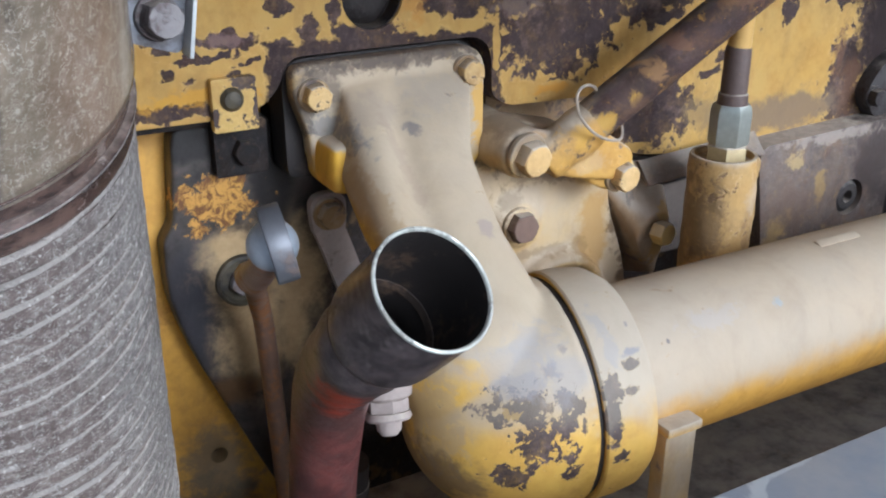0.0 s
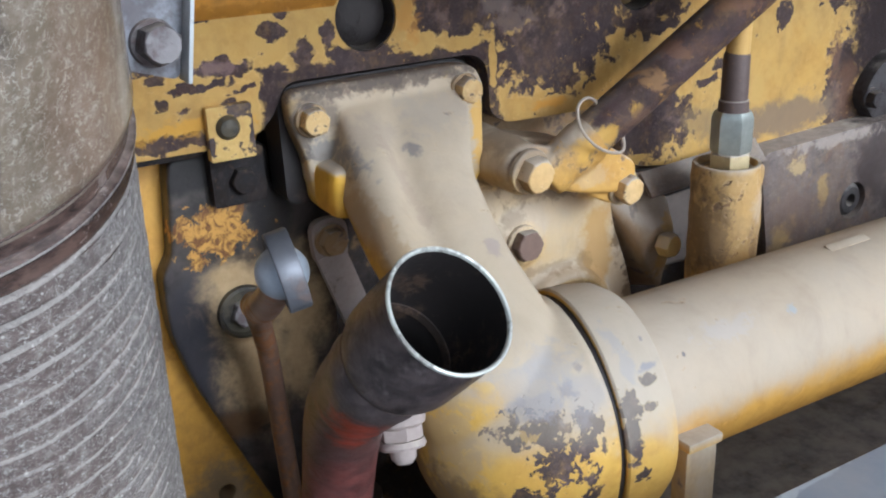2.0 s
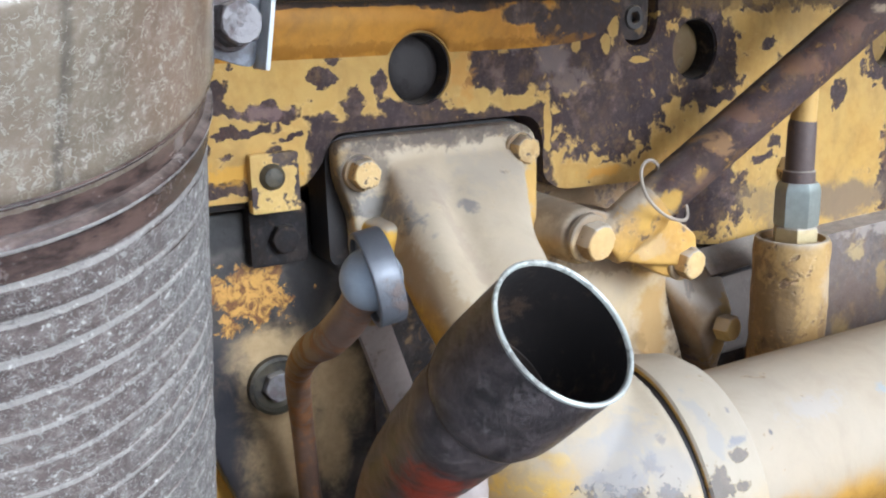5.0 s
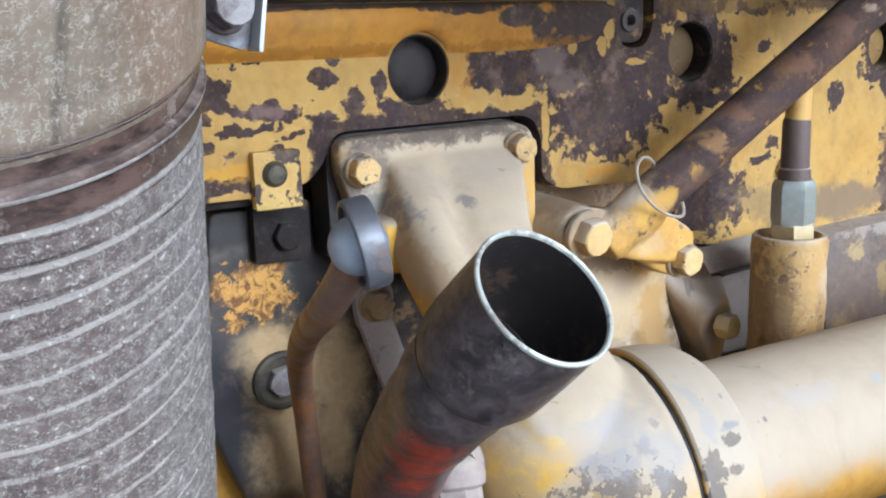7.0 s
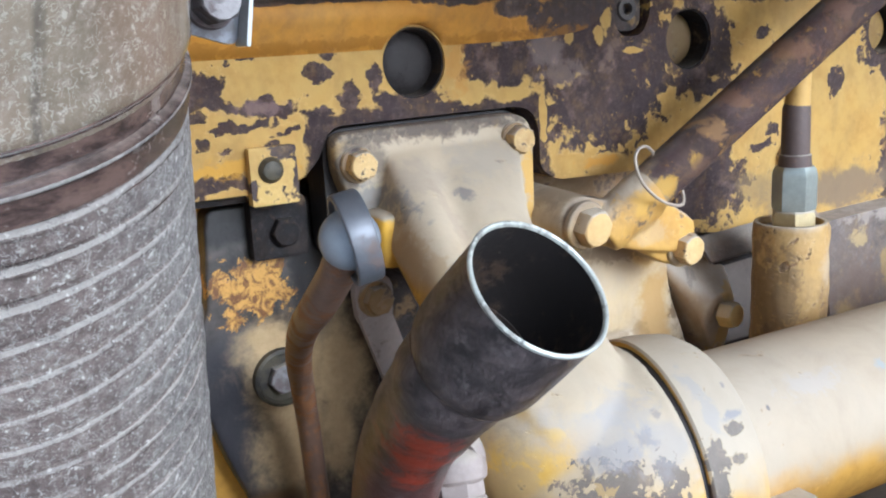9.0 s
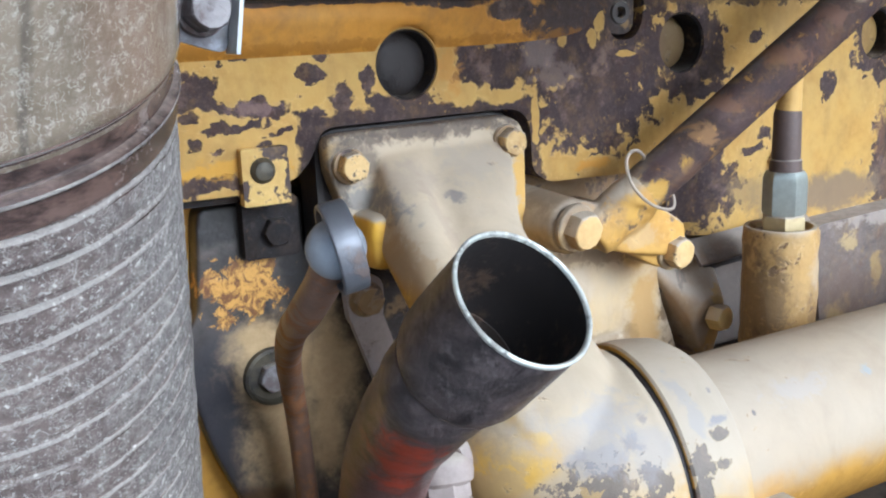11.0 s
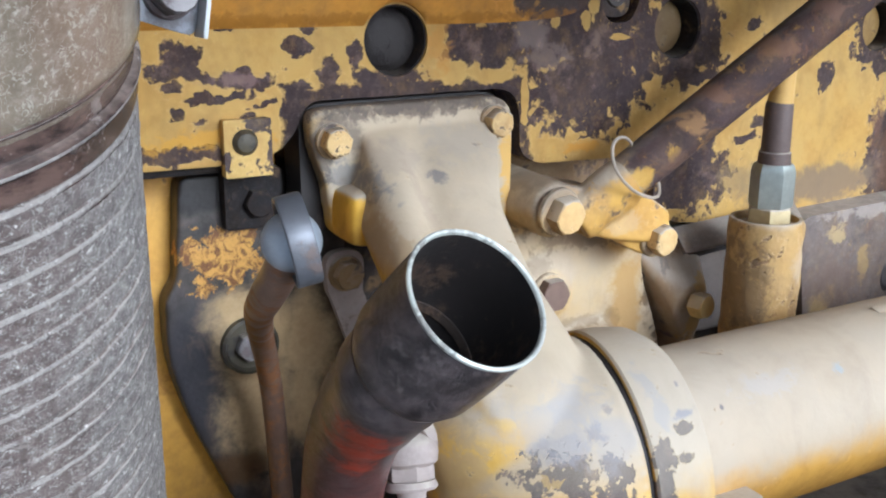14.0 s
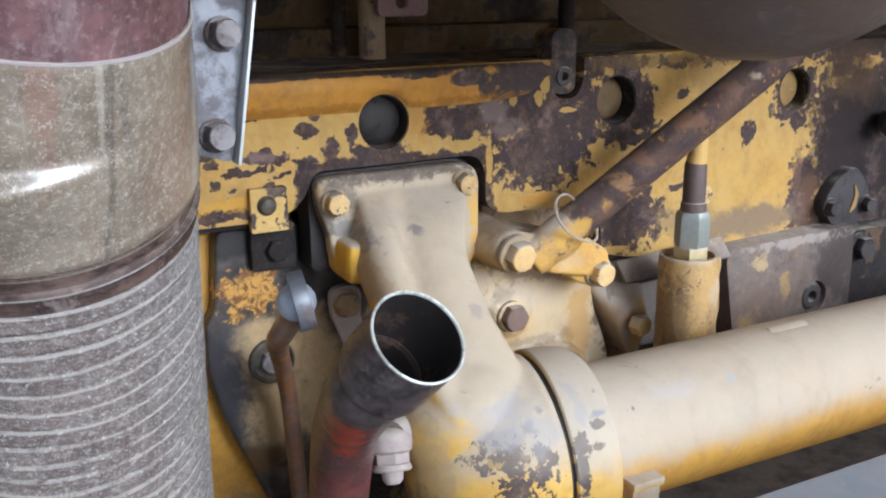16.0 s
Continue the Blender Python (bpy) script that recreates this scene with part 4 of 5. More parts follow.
on_engine(part("socket_screw", lathe((0.4385, 0.576, 1.4345), (0, -1, 0), [(-0.01, 0.0085), (0.002, 0.0085), (0.0035, 0.0075), (0.0035, 0.0042), (-0.003, 0.004), (-0.003, 0.001)], 24), DARKBOLT))

# recess above the rail: return pipes and a bracket
for x, r, z0, y in ((0.292, 0.011, 1.449, 0.640), (0.274, 0.006, 1.449, 0.668), (0.500, 0.008, 1.449, 0.66)):
    on_engine(part("riser_pipe", sweep([(x, y, z0 - 0.004), (x, y, 1.645)], r, 20), GRIMYBOSS if x == 0.292 else DARK))
bracket = plate(rounded([(0.283, 1.4865), (0.327, 1.4865), (0.327, 1.535), (0.283, 1.535)], 0.006), 0.606, 0.614, [(0.304, 1.4975, 0.0055)], 0.0012)
on_engine(part("pipe_bracket", bracket, metal("pink_primer_bracket", (0.24, 0.13, 0.115), 0.7, 0.0, 0.1, 0.35, (0.07, 0.05, 0.05))))
on_engine(part("bracket_stay", block(0.300, 0.310, 0.614, 0.705, 1.512, 1.522, 0.001), DARK))

# yellow front plate seen beside the hose, with a bolt hole low down
front = plate(rounded([(-0.25, 1.343), (0.205, 1.343), (0.205, 1.0), (0.26, 0.97), (0.26, 0.80), (-0.25, 0.80)], 0.006), 0.615, 0.632, [(0.1530, 1.0730, 0.0065)], 0.0015)
on_engine(part("front_plate", front, BACK))

# grimy pump housing with a bolted boss
housing = plate(rounded([(0.1395, 1.332), (0.2060, 1.334), (0.2060, 1.30), (0.245, 1.285), (0.245, 1.0), (0.215, 1.0), (0.190, 1.046, 0.02), (0.161, 1.1166, 0.03), (0.1375, 1.174, 0.03), (0.1260, 1.2166, 0.02), (0.1265, 1.257, 0.008), (0.1345, 1.268, 0.005)], 0.008), 0.598, 0.618, (), 0.004)
lathe((0.176, 0.602, 1.222), (0, -1, 0), [(-0.01, 0.030), (0.004, 0.026), (0.008, 0.0195), (0.008, 0.001)], 32, housing)
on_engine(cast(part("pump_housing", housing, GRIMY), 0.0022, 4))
on_engine(part("dust_cup", lathe((0.176, 0.595, 1.222), (0, -1, 0), [(0, 0.019), (0.0045, 0.0185), (0.0055, 0.0165), (0.002, 0.0150), (0.0015, 0.001)], 32), RIVET))
bolt(engine, (0.176, 0.5935, 1.222), (0, -1, 0), 0.0100, 0.0065, STEEL, 10, 0.0)

# clip over the plate's lower edge, with a round rivet and a dark bolt below
on_engine(part("clip", plate(rounded([(0.1585, 1.3355), (0.1865, 1.3355), (0.1865, 1.3685), (0.1585, 1.3685)], 0.0015), 0.5635, 0.5705, (), 0.0008), worn_paint("clip_paint", 0.24, 0.0, 0.0, [(0.179, 1.3655, 0.009, 0.005), (0.186, 1.350, 0.0025, 0.012), (0.160, 1.345, 0.0018, 0.006)], base=(0.56, 0.38, 0.12), chip_scale=60.0, crumble=2.2)))
on_engine(part("rivet", lathe((0.1705, 0.5640, 1.3555), (0, -1, 0), [(0, 0.0076), (0.002, 0.0072), (0.0042, 0.0052), (0.0050, 0.001)], 24), RIVET))
on_engine(part("dark_lug", plate(rounded([(0.1640, 1.2985), (0.1990, 1.2985), (0.1990, 1.3350), (0.1640, 1.3350)], 0.003), 0.588, 0.606, (), 0.0015), SOOT_SHADE))
bolt(engine, (0.184, 0.589, 1.3145), (0, -1, 0), 0.0092, 0.007, SOOT_SHADE, 0, 0.0)
on_engine(part("seal_strip", block(-0.25, 0.160, 0.578, 0.600, 1.3365, 1.3445, 0.0012), SOOT_SHADE))

# ---- water elbow with its long pipe ----
elbow = thing("water_elbow", "dusty yellow cast elbow bolted to the block, paint flaking", "elbow", (0.28, 0.556, 1.33))
flange = plate(rounded([(0.2062, 1.3725, 0.016), (0.3465, 1.3740, 0.020), (0.3465, 1.300), (0.330, 1.275), (0.262, 1.275), (0.2500, 1.296), (0.2200, 1.294), (0.2160, 1.328), (0.2080, 1.350)], 0.008), 0.5565, 0.5720, (), 0.003)
foot = Vector((0, 0.4234, 1.186))


def loft(bm, rings):
    n = len(rings[0])
    for a, b in zip(rings, rings[1:]):
        for k in range(n):
            bm.faces.new((a[k], a[(k + 1) % n], b[(k + 1) % n], b[k]))
    bm.faces.new(rings[0])
    bm.faces.new(rings[-1])


RN2 = Vector((0.9817, -0.1816, 0.0592)).normalized()
RC2 = Vector((0.316, 0.4234, 1.186))
lathe(RC2, RN2, [(-0.045, 0.066), (-0.020, 0.0700), (-0.0036, 0.0722), (-0.0025, 0.0714), (-0.0025, 0.001)], 64, flange)


def neck_ring(bm, z, left, right, front, rear, crease):
    """A level section of the neck: rounded corners, and a shallow crease down its front."""
    mid, wide, deep = (left + right) / 2, (right - left) / 2, (rear - front) / 2
    out = []
    for k in range(160):
        t = 2 * math.pi * k / 160
        ct, st = math.cos(t), math.sin(t)
        u = math.copysign(abs(ct) ** 0.5, ct)
        v = math.copysign(abs(st) ** 0.5, st)
        dent = 1.5 * crease * math.exp(-(((u + 0.28) / 0.22) ** 2)) - 0.7 * crease * math.exp(-(((u + 0.74) / 0.22) ** 2)) if v < 0 else 0.0
        out.append(bm.verts.new((mid + wide * u, (front + rear) / 2 + deep * v + dent, z)))
    return out


loft(flange, [neck_ring(flange, *row) for row in (
    (1.358, 0.240, 0.331, 0.5535, 0.566, 0.0), (1.348, 0.237, 0.329, 0.538, 0.566, 0.004), (1.333, 0.232, 0.316, 0.512, 0.566, 0.0065),
    (1.317, 0.227, 0.305, 0.488, 0.566, 0.0070), (1.300, 0.223, 0.300, 0.463, 0.535, 0.0060), (1.283, 0.220, 0.297, 0.438, 0.505, 0.004),
    (1.262, 0.222, 0.300, 0.410, 0.475, 0.001), (1.240, 0.229, 0.297, 0.388, 0.460, 0.0), (1.205, 0.236, 0.296, 0.395, 0.460, 0.0))])
bmesh.ops.create_uvsphere(flange, u_segments=40, v_segments=28, radius=0.0500, matrix=Matrix.Translation((0.2630, 0.4300, 1.2180)))
bmesh.ops.create_uvsphere(flange, u_segments=48, v_segments=32, radius=0.0690, matrix=Matrix.Translation(Vector((0.2855, 0, 0)) + foot))
under(cast(part("flange_lug", block(0.2195, 0.2540, 0.5270, 0.5700, 1.2935, 1.3270, 0.009), LUGYELLOW, None, "bright yellow lug"), 0.0016, 9), elbow)
body = part("elbow_body", flange, CASTING)
under(cast(body, 0.0022, 10), elbow)
under(part("gasket", plate(rounded([(0.2058, 1.3735, 0.016), (0.3480, 1.3750, 0.020), (0.3480, 1.300), (0.330, 1.272), (0.262, 1.272), (0.2485, 1.2945), (0.2065, 1.2965)], 0.008), 0.5722, 0.5985, (), 0.0), SEAL), elbow)
bolt(elbow, (0.2205, 0.5560, 1.3535), (0, -1, 0), 0.0092, 0.0090, BOLT, 12, 1.18, "bolt", GRIMYBOSS)
bolt(elbow, (0.3310, 0.5560, 1.3575), (0, -1, 0), 0.0092, 0.0090, BOLT, 35, 1.18, "bolt", GRIMYBOSS)

AX0, AXD = Vector((0.42, 0.4212, 1.1861)), Vector((1, -0.0243, 0.0106)).normalized()
long_pipe = thing("coolant_pipe", "thick dusty yellow steel pipe with an orange underside", "pipe", tuple(AX0))
under(part("tube", lathe(AX0, AXD, [(-0.09, 0.053), (-0.0685, 0.0533), (0.9, 0.0533)], 64), PIPE), long_pipe)
under(part("collar", lathe(RC2, RN2, [(0.0014, 0.050), (0.0014, 0.0714), (0.0026, 0.0726), (0.016, 0.0722), (0.030, 0.0700), (0.0375, 0.0650), (0.041, 0.0560), (0.041, 0.050)], 64), COLLAR), long_pipe)
under(part("joint_seal", lathe(RC2, RN2, [(-0.006, 0.055), (-0.006, 0.0690), (0.006, 0.0690), (0.006, 0.055)], 64), SEAL), long_pipe)
weld = bar((0.5327, 0.4150, 1.2385), (0.5720, 0.4140, 1.2390), 0.0075, 0.006, (0, -0.3, 1), 0.0012)
under(part("weld_tab", weld, PIPE), long_pipe)
lug = thing("pipe_bracket_lug", "yellow steel lug hanging below the pipe", "bracket", (0.37, 0.37, 1.1))
under(part("web", block(0.3560, 0.3800, 0.3600, 0.3720, 1.05, 1.1765, 0.0015), LUG), lug)
under(part("top_pad", block(0.3545, 0.3815, 0.3570, 0.3900, 1.1720, 1.1785, 0.0015), LUG), lug)

# ---- open red pipe ----
red = thing("open_pipe", "sooty dark pipe with worn red paint and an open bright rim", "pipe", (0.176, 0.48, 1.0))
RC, RN = Vector((0.1552, 0.2813, 1.3492)), Vector((0.1740, -0.7040, 0.6960)).normalized()
neck = RC - RN * 0.043
line = [RC - RN * s for s in (0.0012, 0.02, 0.033, 0.038, 0.0415, 0.046, 0.050)]
tail = curve([neck - RN * 0.002, neck - RN * 0.018, (0.1565, 0.385, 1.257), (0.1690, 0.432, 1.198), (0.1740, 0.460, 1.12), (0.1770, 0.480, 0.98)], 10)
shell = sweep(line, [0.0252, 0.0254, 0.0254, 0.0251, 0.0242, 0.0226, 0.0214], 64, False)
under(part("sleeve", shell, REDPIPE), red)
under(part("pipe_bend", sweep(tail, [0.0222] * 6 + [0.0216] * 4 + [0.0208] * 6 + [0.0202] * (len(tail) - 16), 48, False), REDPIPE), red)
under(part("rim", lathe(RC - RN * 0.0014, RN, [(0, 0.0254), (0.0010, 0.0256), (0.0015, 0.0253), (0.0017, 0.0248), (0.0014, 0.0242), (0.0008, 0.0239), (0.0002, 0.0238)], 64, None, True), RIM, None, "bright cut steel rim"), red)
bore = [RC - RN * s for s in (0.0011, 0.02, 0.034, 0.045)] + [neck - RN * 0.018, (0.1560, 0.382, 1.260)]
under(part("bore", sweep(bore, [0.0240, 0.0239, 0.0236, 0.0203, 0.0190, 0.0182], 48, False), INSIDE, None, "soot-black inside of the pipe"), red)

under(part("inner_step", lathe(RC - RN * 0.040, RN, [(0, 0.0236), (0, 0.0212), (-0.003, 0.0200), (-0.004, 0.0236)], 48, None, True), STEPBROWN, None, "brown rusty step inside the bore"), red)

# ---- thin rusty tube with a ring-shaped cap ----
dip = thing("filler_tube", "thin rusty bent tube with a zinc ring cap on top", "tube", (0.181, 0.565, 1.0))
P = Vector((0.104, 0.305, 1.3685))
RA = Vector((0.930, -0.200, 0.200)).normalized()
bend = curve([P + Vector((-0.002, 0.002, -0.003)), (0.1045, 0.322, 1.3535), (0.1085, 0.350, 1.3360), (0.1280, 0.420, 1.3055), (0.1540, 0.500, 1.2640), (0.1715, 0.545, 1.2250), (0.1800, 0.562, 1.18), (0.189, 0.565, 1.0)], 8)
under(part("stem", sweep(bend, [0.0058 + 0.0010 * min(1, i / 30) for i in range(len(bend))], 24), RUSTY), dip)
ball = bmesh.new()
bmesh.ops.create_uvsphere(ball, u_segments=32, v_segments=20, radius=0.0094, matrix=Matrix.Translation(P - RA * 0.0012))
under(part("ball", ball, ZINC), dip)
under(part("ring", lathe(P + RA * 0.0006, RA, [(-0.0040, 0.0128), (-0.0040, 0.0140), (-0.0035, 0.0144), (0.0036, 0.0144), (0.0042, 0.0140), (0.0042, 0.0128), (0.0024, 0.0124), (0.0024, 0.004), (-0.0024, 0.004), (-0.0024, 0.0124), (-0.0040, 0.0128)], 48, None, True), BAND, None, "bluish zinc-plated ring"), dip)

# ---- link arm, drain fitting ----
arm = thing("link_arm", "flat grey dusty steel arm with a rounded bolted end", "arm", (0.235, 0.58, 1.26))
under(part("arm_eye", plate(rounded([(0.2210, 1.2800), (0.2490, 1.2800), (0.2470, 1.2460), (0.2240, 1.2460)], 0.012), 0.5765, 0.5835, (), 0.0015), ARMGREY), arm)
under(part("arm_leg", bar((0.2345, 0.579, 1.2560), (0.2720, 0.585, 1.150), 0.022, 0.006, (0, -1, 0)), ARMGREY), arm)
bolt(arm, (0.2352, 0.5765, 1.2655), (0, -1, 0), 0.0098, 0.0075, GRIMYBOSS, 0, 1.2)
drain = thing("drain_fitting", "dust-caked drain bolt with washers on the elbow", "fitting", (0.203, 0.42, 1.216))
DA = Vector((-0.10, -0.35, -0.90)).normalized()
DP = Vector((0.2020, 0.4235, 1.2165))
under(part("stub", sweep([(0.2300, 0.436, 1.222), (0.2060, 0.4255, 1.2215)], [0.012, 0.011], 20), CHALK), drain)
lump = lathe(DP - DA * 0.012, DA, [(0, 0.005), (0.002, 0.0105), (0.005, 0.0138), (0.010, 0.0150), (0.015, 0.0142), (0.017, 0.0115)], 28)
under(part("cap", lump, CHALK), drain)
under(part("hex_head", hexagon(DP + DA * 0.004, DA, 0.0125, 0.008, 10), CHALK, None, "", 20), drain)
under(part("washer", lathe(DP + DA * 0.0118, DA, [(0, 0.0125), (0.003, 0.0135), (0.0045, 0.0125), (0.0045, 0.003)], 28), CHALK), drain)
under(part("tip", lathe(DP + DA * 0.016, DA, [(0, 0.0075), (0.006, 0.007), (0.009, 0.0045), (0.0095, 0.001)], 20), CHALK), drain)

black_hose = thing("lower_hose", "black rubber hose low beside the red pipe", "hose", (0.212, 0.505, 1.0))
under(part("rubber_tube", sweep(curve([(0.212, 0.500, 1.118), (0.213, 0.508, 1.08), (0.216, 0.520, 1.03), (0.220, 0.530, 0.93)], 6), 0.0115, 24), SEAL), black_hose)
under(part("clamp_band", lathe((0.2125, 0.5045, 1.098), (0.02, 0.2, -1), [(0, 0.0116), (0, 0.0124), (0.008, 0.0124), (0.008, 0.0116)], 28), DARKBOLT), black_hose)

# ---- right-hand bosses, strut and fittings ----
cover = thing("pump_cover", "dusty tan cast cover with bolted bosses", "cover", (0.42, 0.58, 1.24))
shape = plate(rounded([(0.345, 1.322), (0.440, 1.300), (0.468, 1.262), (0.470, 1.232), (0.490, 1.180), (0.500, 1.12), (0.345, 1.12)], 0.02), 0.565, 0.600, (), 0.013)
lathe((0.3605, 0.60, 1.3030), (0.02, -1, -0.02), [(0, 0.0205), (0.070, 0.0185), (0.073, 0.0170), (0.073, 0.001)], 32, shape)
lathe((0.448, 0.60, 1.2745), (0, -1, 0), [(0, 0.018), (0.058, 0.0155), (0.062, 0.0135), (0.062, 0.001)], 28, shape)
lathe((0.3815, 0.600, 1.236), (0, -1, 0), [(0, 0.028), (0.035, 0.023), (0.040, 0.0185), (0.040, 0.001)], 32, shape)
lathe((0.420, 0.600, 1.155), (0, -1, 0), [(0, 0.052), (0.042, 0.0480), (0.047, 0.0450), (0.047, 0.0400), (0.041, 0.0380), (0.041, 0.001)], 40, shape)
under(cast(part("cover_body", shape, DUSTY), 0.0022, 9), cover)
bolt(cover, (0.3607, 0.5240, 1.3020), (0.10, -1, -0.12), 0.0128, 0.011, CREAM, 5, 1.25, "bolt", DUSTY)
bolt(cover, (0.4450, 0.5270, 1.2740), (0.08, -1, -0.08), 0.0112, 0.010, CREAM, 20, 1.25, "bolt", DUSTY)
bolt(cover, (0.3795, 0.5590, 1.2350), (0, -1, 0), 0.0122, 0.009, metal("brown_bolt", (0.20, 0.13, 0.10), 0.6, 0.1, 0.2, 0.2), 0, 1.15, "bolt", DUSTY)

under(cast(part("cover_skirt", plate(rounded([(0.452, 1.263), (0.606, 1.263), (0.606, 1.170), (0.520, 1.170), (0.500, 1.225), (0.452, 1.252)], 0.010), 0.5790, 0.6000, (), 0.003), SKIRT), 0.0020, 3), cover)


def shoulder():
    """A sloping cast shoulder, wide where it leaves the cover and narrowing to a small round face."""
    bm = bmesh.new()
    axis, face = Vector((0.10, -0.95, -0.30)).normalized(), Vector((0.5035, 0.5480, 1.2100))
    side = Vector((1, 0, 0)) - axis * axis.x
    side.normalize()
    over = axis.cross(side)
    for k in range(20):
        t = 2 * math.pi * k / 20
        bm.verts.new(face + side * (0.0165 * math.cos(t)) + over * (0.0175 * math.sin(t)))
    for x, y, z in ((0.450, 0.604, 1.266), (0.456, 0.576, 1.262), (0.470, 0.570, 1.250), (0.538, 0.604, 1.272), (0.532, 0.588, 1.266), (0.538, 0.604, 1.150), (0.524, 0.566, 1.160), (0.516, 0.604, 1.150), (0.516, 0.564, 1.165), (0.470, 0.600, 1.240)):
        bm.verts.new((x, y, z))
    hull = bmesh.ops.convex_hull(bm, input=bm.verts[:])
    bmesh.ops.delete(bm, geom=[v for v in hull["geom_interior"] if isinstance(v, bmesh.types.BMVert)], context="VERTS")
    return rough_skin(bm, 0.0008)


angle_boss = thing("angled_boss", "grimy grey sloping cast boss with a small hex bolt", "boss", (0.48, 0.55, 1.23))
under(cast(part("boss_body", shoulder(), SHOULDER), 0.0016, 4), angle_boss)
bolt(angle_boss, (0.5020, 0.5430, 1.2115), (0.16, -0.98, 0.04), 0.0098, 0.0120, worn_paint("yellow_cream_bolt", 0.08, 0.5, 0.0, base=(0.74, 0.54, 0.20), chip_scale=120.0, smear=0.15), 0, 0.0)

FLAKED = worn_paint("rusty_tube_with_paint", 0.97, 0.14, 0.1, base=(0.66, 0.36, 0.07), bare=(0.062, 0.035, 0.034), chip_scale=30.0, smear=0.35, relief=1.2, stains_and_shade=[(0.5027, 1.4027, 0.016, 0.010, (0.26, 0.13, 0.07), 0.6), (0.4622, 1.3743, 0.013, 0.008, (0.24, 0.12, 0.065), 0.6), (0.5355, 1.4271, 0.012, 0.009, (0.24, 0.125, 0.08), 0.6), (0.5535, 1.4375, 0.006, 0.004, (0.50, 0.38, 0.26), 0.8), (0.4451, 1.3550, 0.012, 0.008, (0.36, 0.20, 0.08), 0.7), (0.432, 1.338, 0.007, 0.006, MUSTARD, 0.6), (0.406, 1.316, 0.018, 0.016, (0.42, 0.32, 0.19), 0.75), (0.412, 1.320, 0.012, 0.012, MUSTARD, 0.8), (0.4380, 1.3330, 0.012, 0.009, (0.15, 0.085, 0.055), 0.7), (0.475, 1.375, 0.012, 0.010, (0.22, 0.105, 0.05), 0.22), (0.53, 1.412, 0.012, 0.012, (0.22, 0.10, 0.05), 0.22), (0.585, 1.455, 0.012, 0.010, (0.22, 0.105, 0.05), 0.22), (0.63, 1.49, 0.012, 0.012, (0.22, 0.10, 0.05), 0.22)], haze=0.2)
strut = thing("strut_tube", "rusty brown diagonal tube with flaking yellow paint", "tube", (0.395, 0.53, 1.318))
S0, S1 = Vector((0.3910, 0.5275, 1.3025)), Vector((0.652, 0.4573, 1.5057))
under(part("tube", sweep([S0 + (S1 - S0) * (k / 12) for k in range(13)], 0.0155, 36), FLAKED), strut)
SD = (S1 - S0).normalized()
foot_cast = lathe(S0 - SD * 0.017, SD, [(0, 0.0150), (0.002, 0.0160), (0.033, 0.0162), (0.045, 0.0157), (0.051, 0.0146)], 36)
plate(rounded([(0.3470, 1.2960), (0.3600, 1.3200), (0.3800, 1.3160), (0.4300, 1.2860), (0.4600, 1.2850), (0.4620, 1.2620), (0.4370, 1.2610), (0.4020, 1.2800), (0.3740, 1.2850)], 0.010), 0.5270, 0.5345, (), 0.0, foot_cast)
plate(rounded([(0.378, 1.312), (0.404, 1.322), (0.432, 1.306), (0.455, 1.291), (0.448, 1.270), (0.396, 1.280), (0.374, 1.290)], 0.009), 0.5210, 0.5345, (), 0.0, foot_cast)
sweep([S0 + SD * 0.022, Vector((0.4030, 0.534, 1.3000)), Vector((0.3950, 0.545, 1.2960))], [0.0175, 0.0165, 0.012], 28, True, foot_cast)
under(cast(part("foot_casting", foot_cast, SOCKET), 0.0018, 5), strut)
hoop = curve([(0.4180, 0.530, 1.3360), (0.4120, 0.518, 1.3425), (0.3996, 0.510, 1.3487), (0.3891, 0.505, 1.3489), (0.3845, 0.503, 1.3430), (0.3878, 0.502, 1.3300), (0.3995, 0.501, 1.3175), (0.4140, 0.502, 1.3105), (0.4260, 0.505, 1.3095), (0.4305, 0.512, 1.3180), (0.4290, 0.524, 1.3260)], 6)
under(part("wire_hoop", sweep(hoop, 0.0011, 8), WIRE, None, "pale wire loop"), strut)

def injector_boss():
    """A rough cast boss: a thin raised lip round the nut, and a lumpy, worn skin with a ridge down one side."""
    bm = lathe((0.5215, 0.5000, 1.1000), (0, 0, 1), [(0.02 + 0.0055 * k, 0.0262 - 0.0008 * k / 28) for k in range(29)] + [(0.1800, 0.0253), (0.1835, 0.0250), (0.1850, 0.0243), (0.1850, 0.0218), (0.1800, 0.0208), (0.1800, 0.001)], 56)
    for v in bm.verts:
        out = Vector((v.co.x - 0.5215, v.co.y - 0.5000, 0))
        if out.length > 0.023 and v.co.z < 1.2820:
            out.normalize()
            ridge = 0.0045 * max(0.0, 1 - abs(out.angle(Vector((0.93, -0.36, 0)), 0.0)) / 0.45) * (0.5 + 0.9 * noise.noise(Vector((0.3, 0.7, v.co.z * 60))))
            v.co += out * (0.0012 * noise.noise(v.co * 70) + 0.0006 * noise.noise(v.co * 220) + max(0.0, ridge))
    return bm


fitting = thing("injector_fitting", "stained boss with brass and plated hex nuts", "fitting", (0.520, 0.495, 1.10))
F0 = Vector((0.5205, 0.4970, 1.2855))
under(part("boss", injector_boss(), BOSS), fitting)
under(part("brass_nut", hexagon(F0 - Vector((0, 0, 0.008)), (0, 0, 1), 0.0156, 0.0165, 15), BRASS, None, "brass hex nut", 20), fitting)
under(part("plated_nut", hexagon(F0 + Vector((0, 0, 0.0085)), (0, 0, 1), 0.0148, 0.0300, 40), SILVER, None, "silver plated hex nut", 20), fitting)
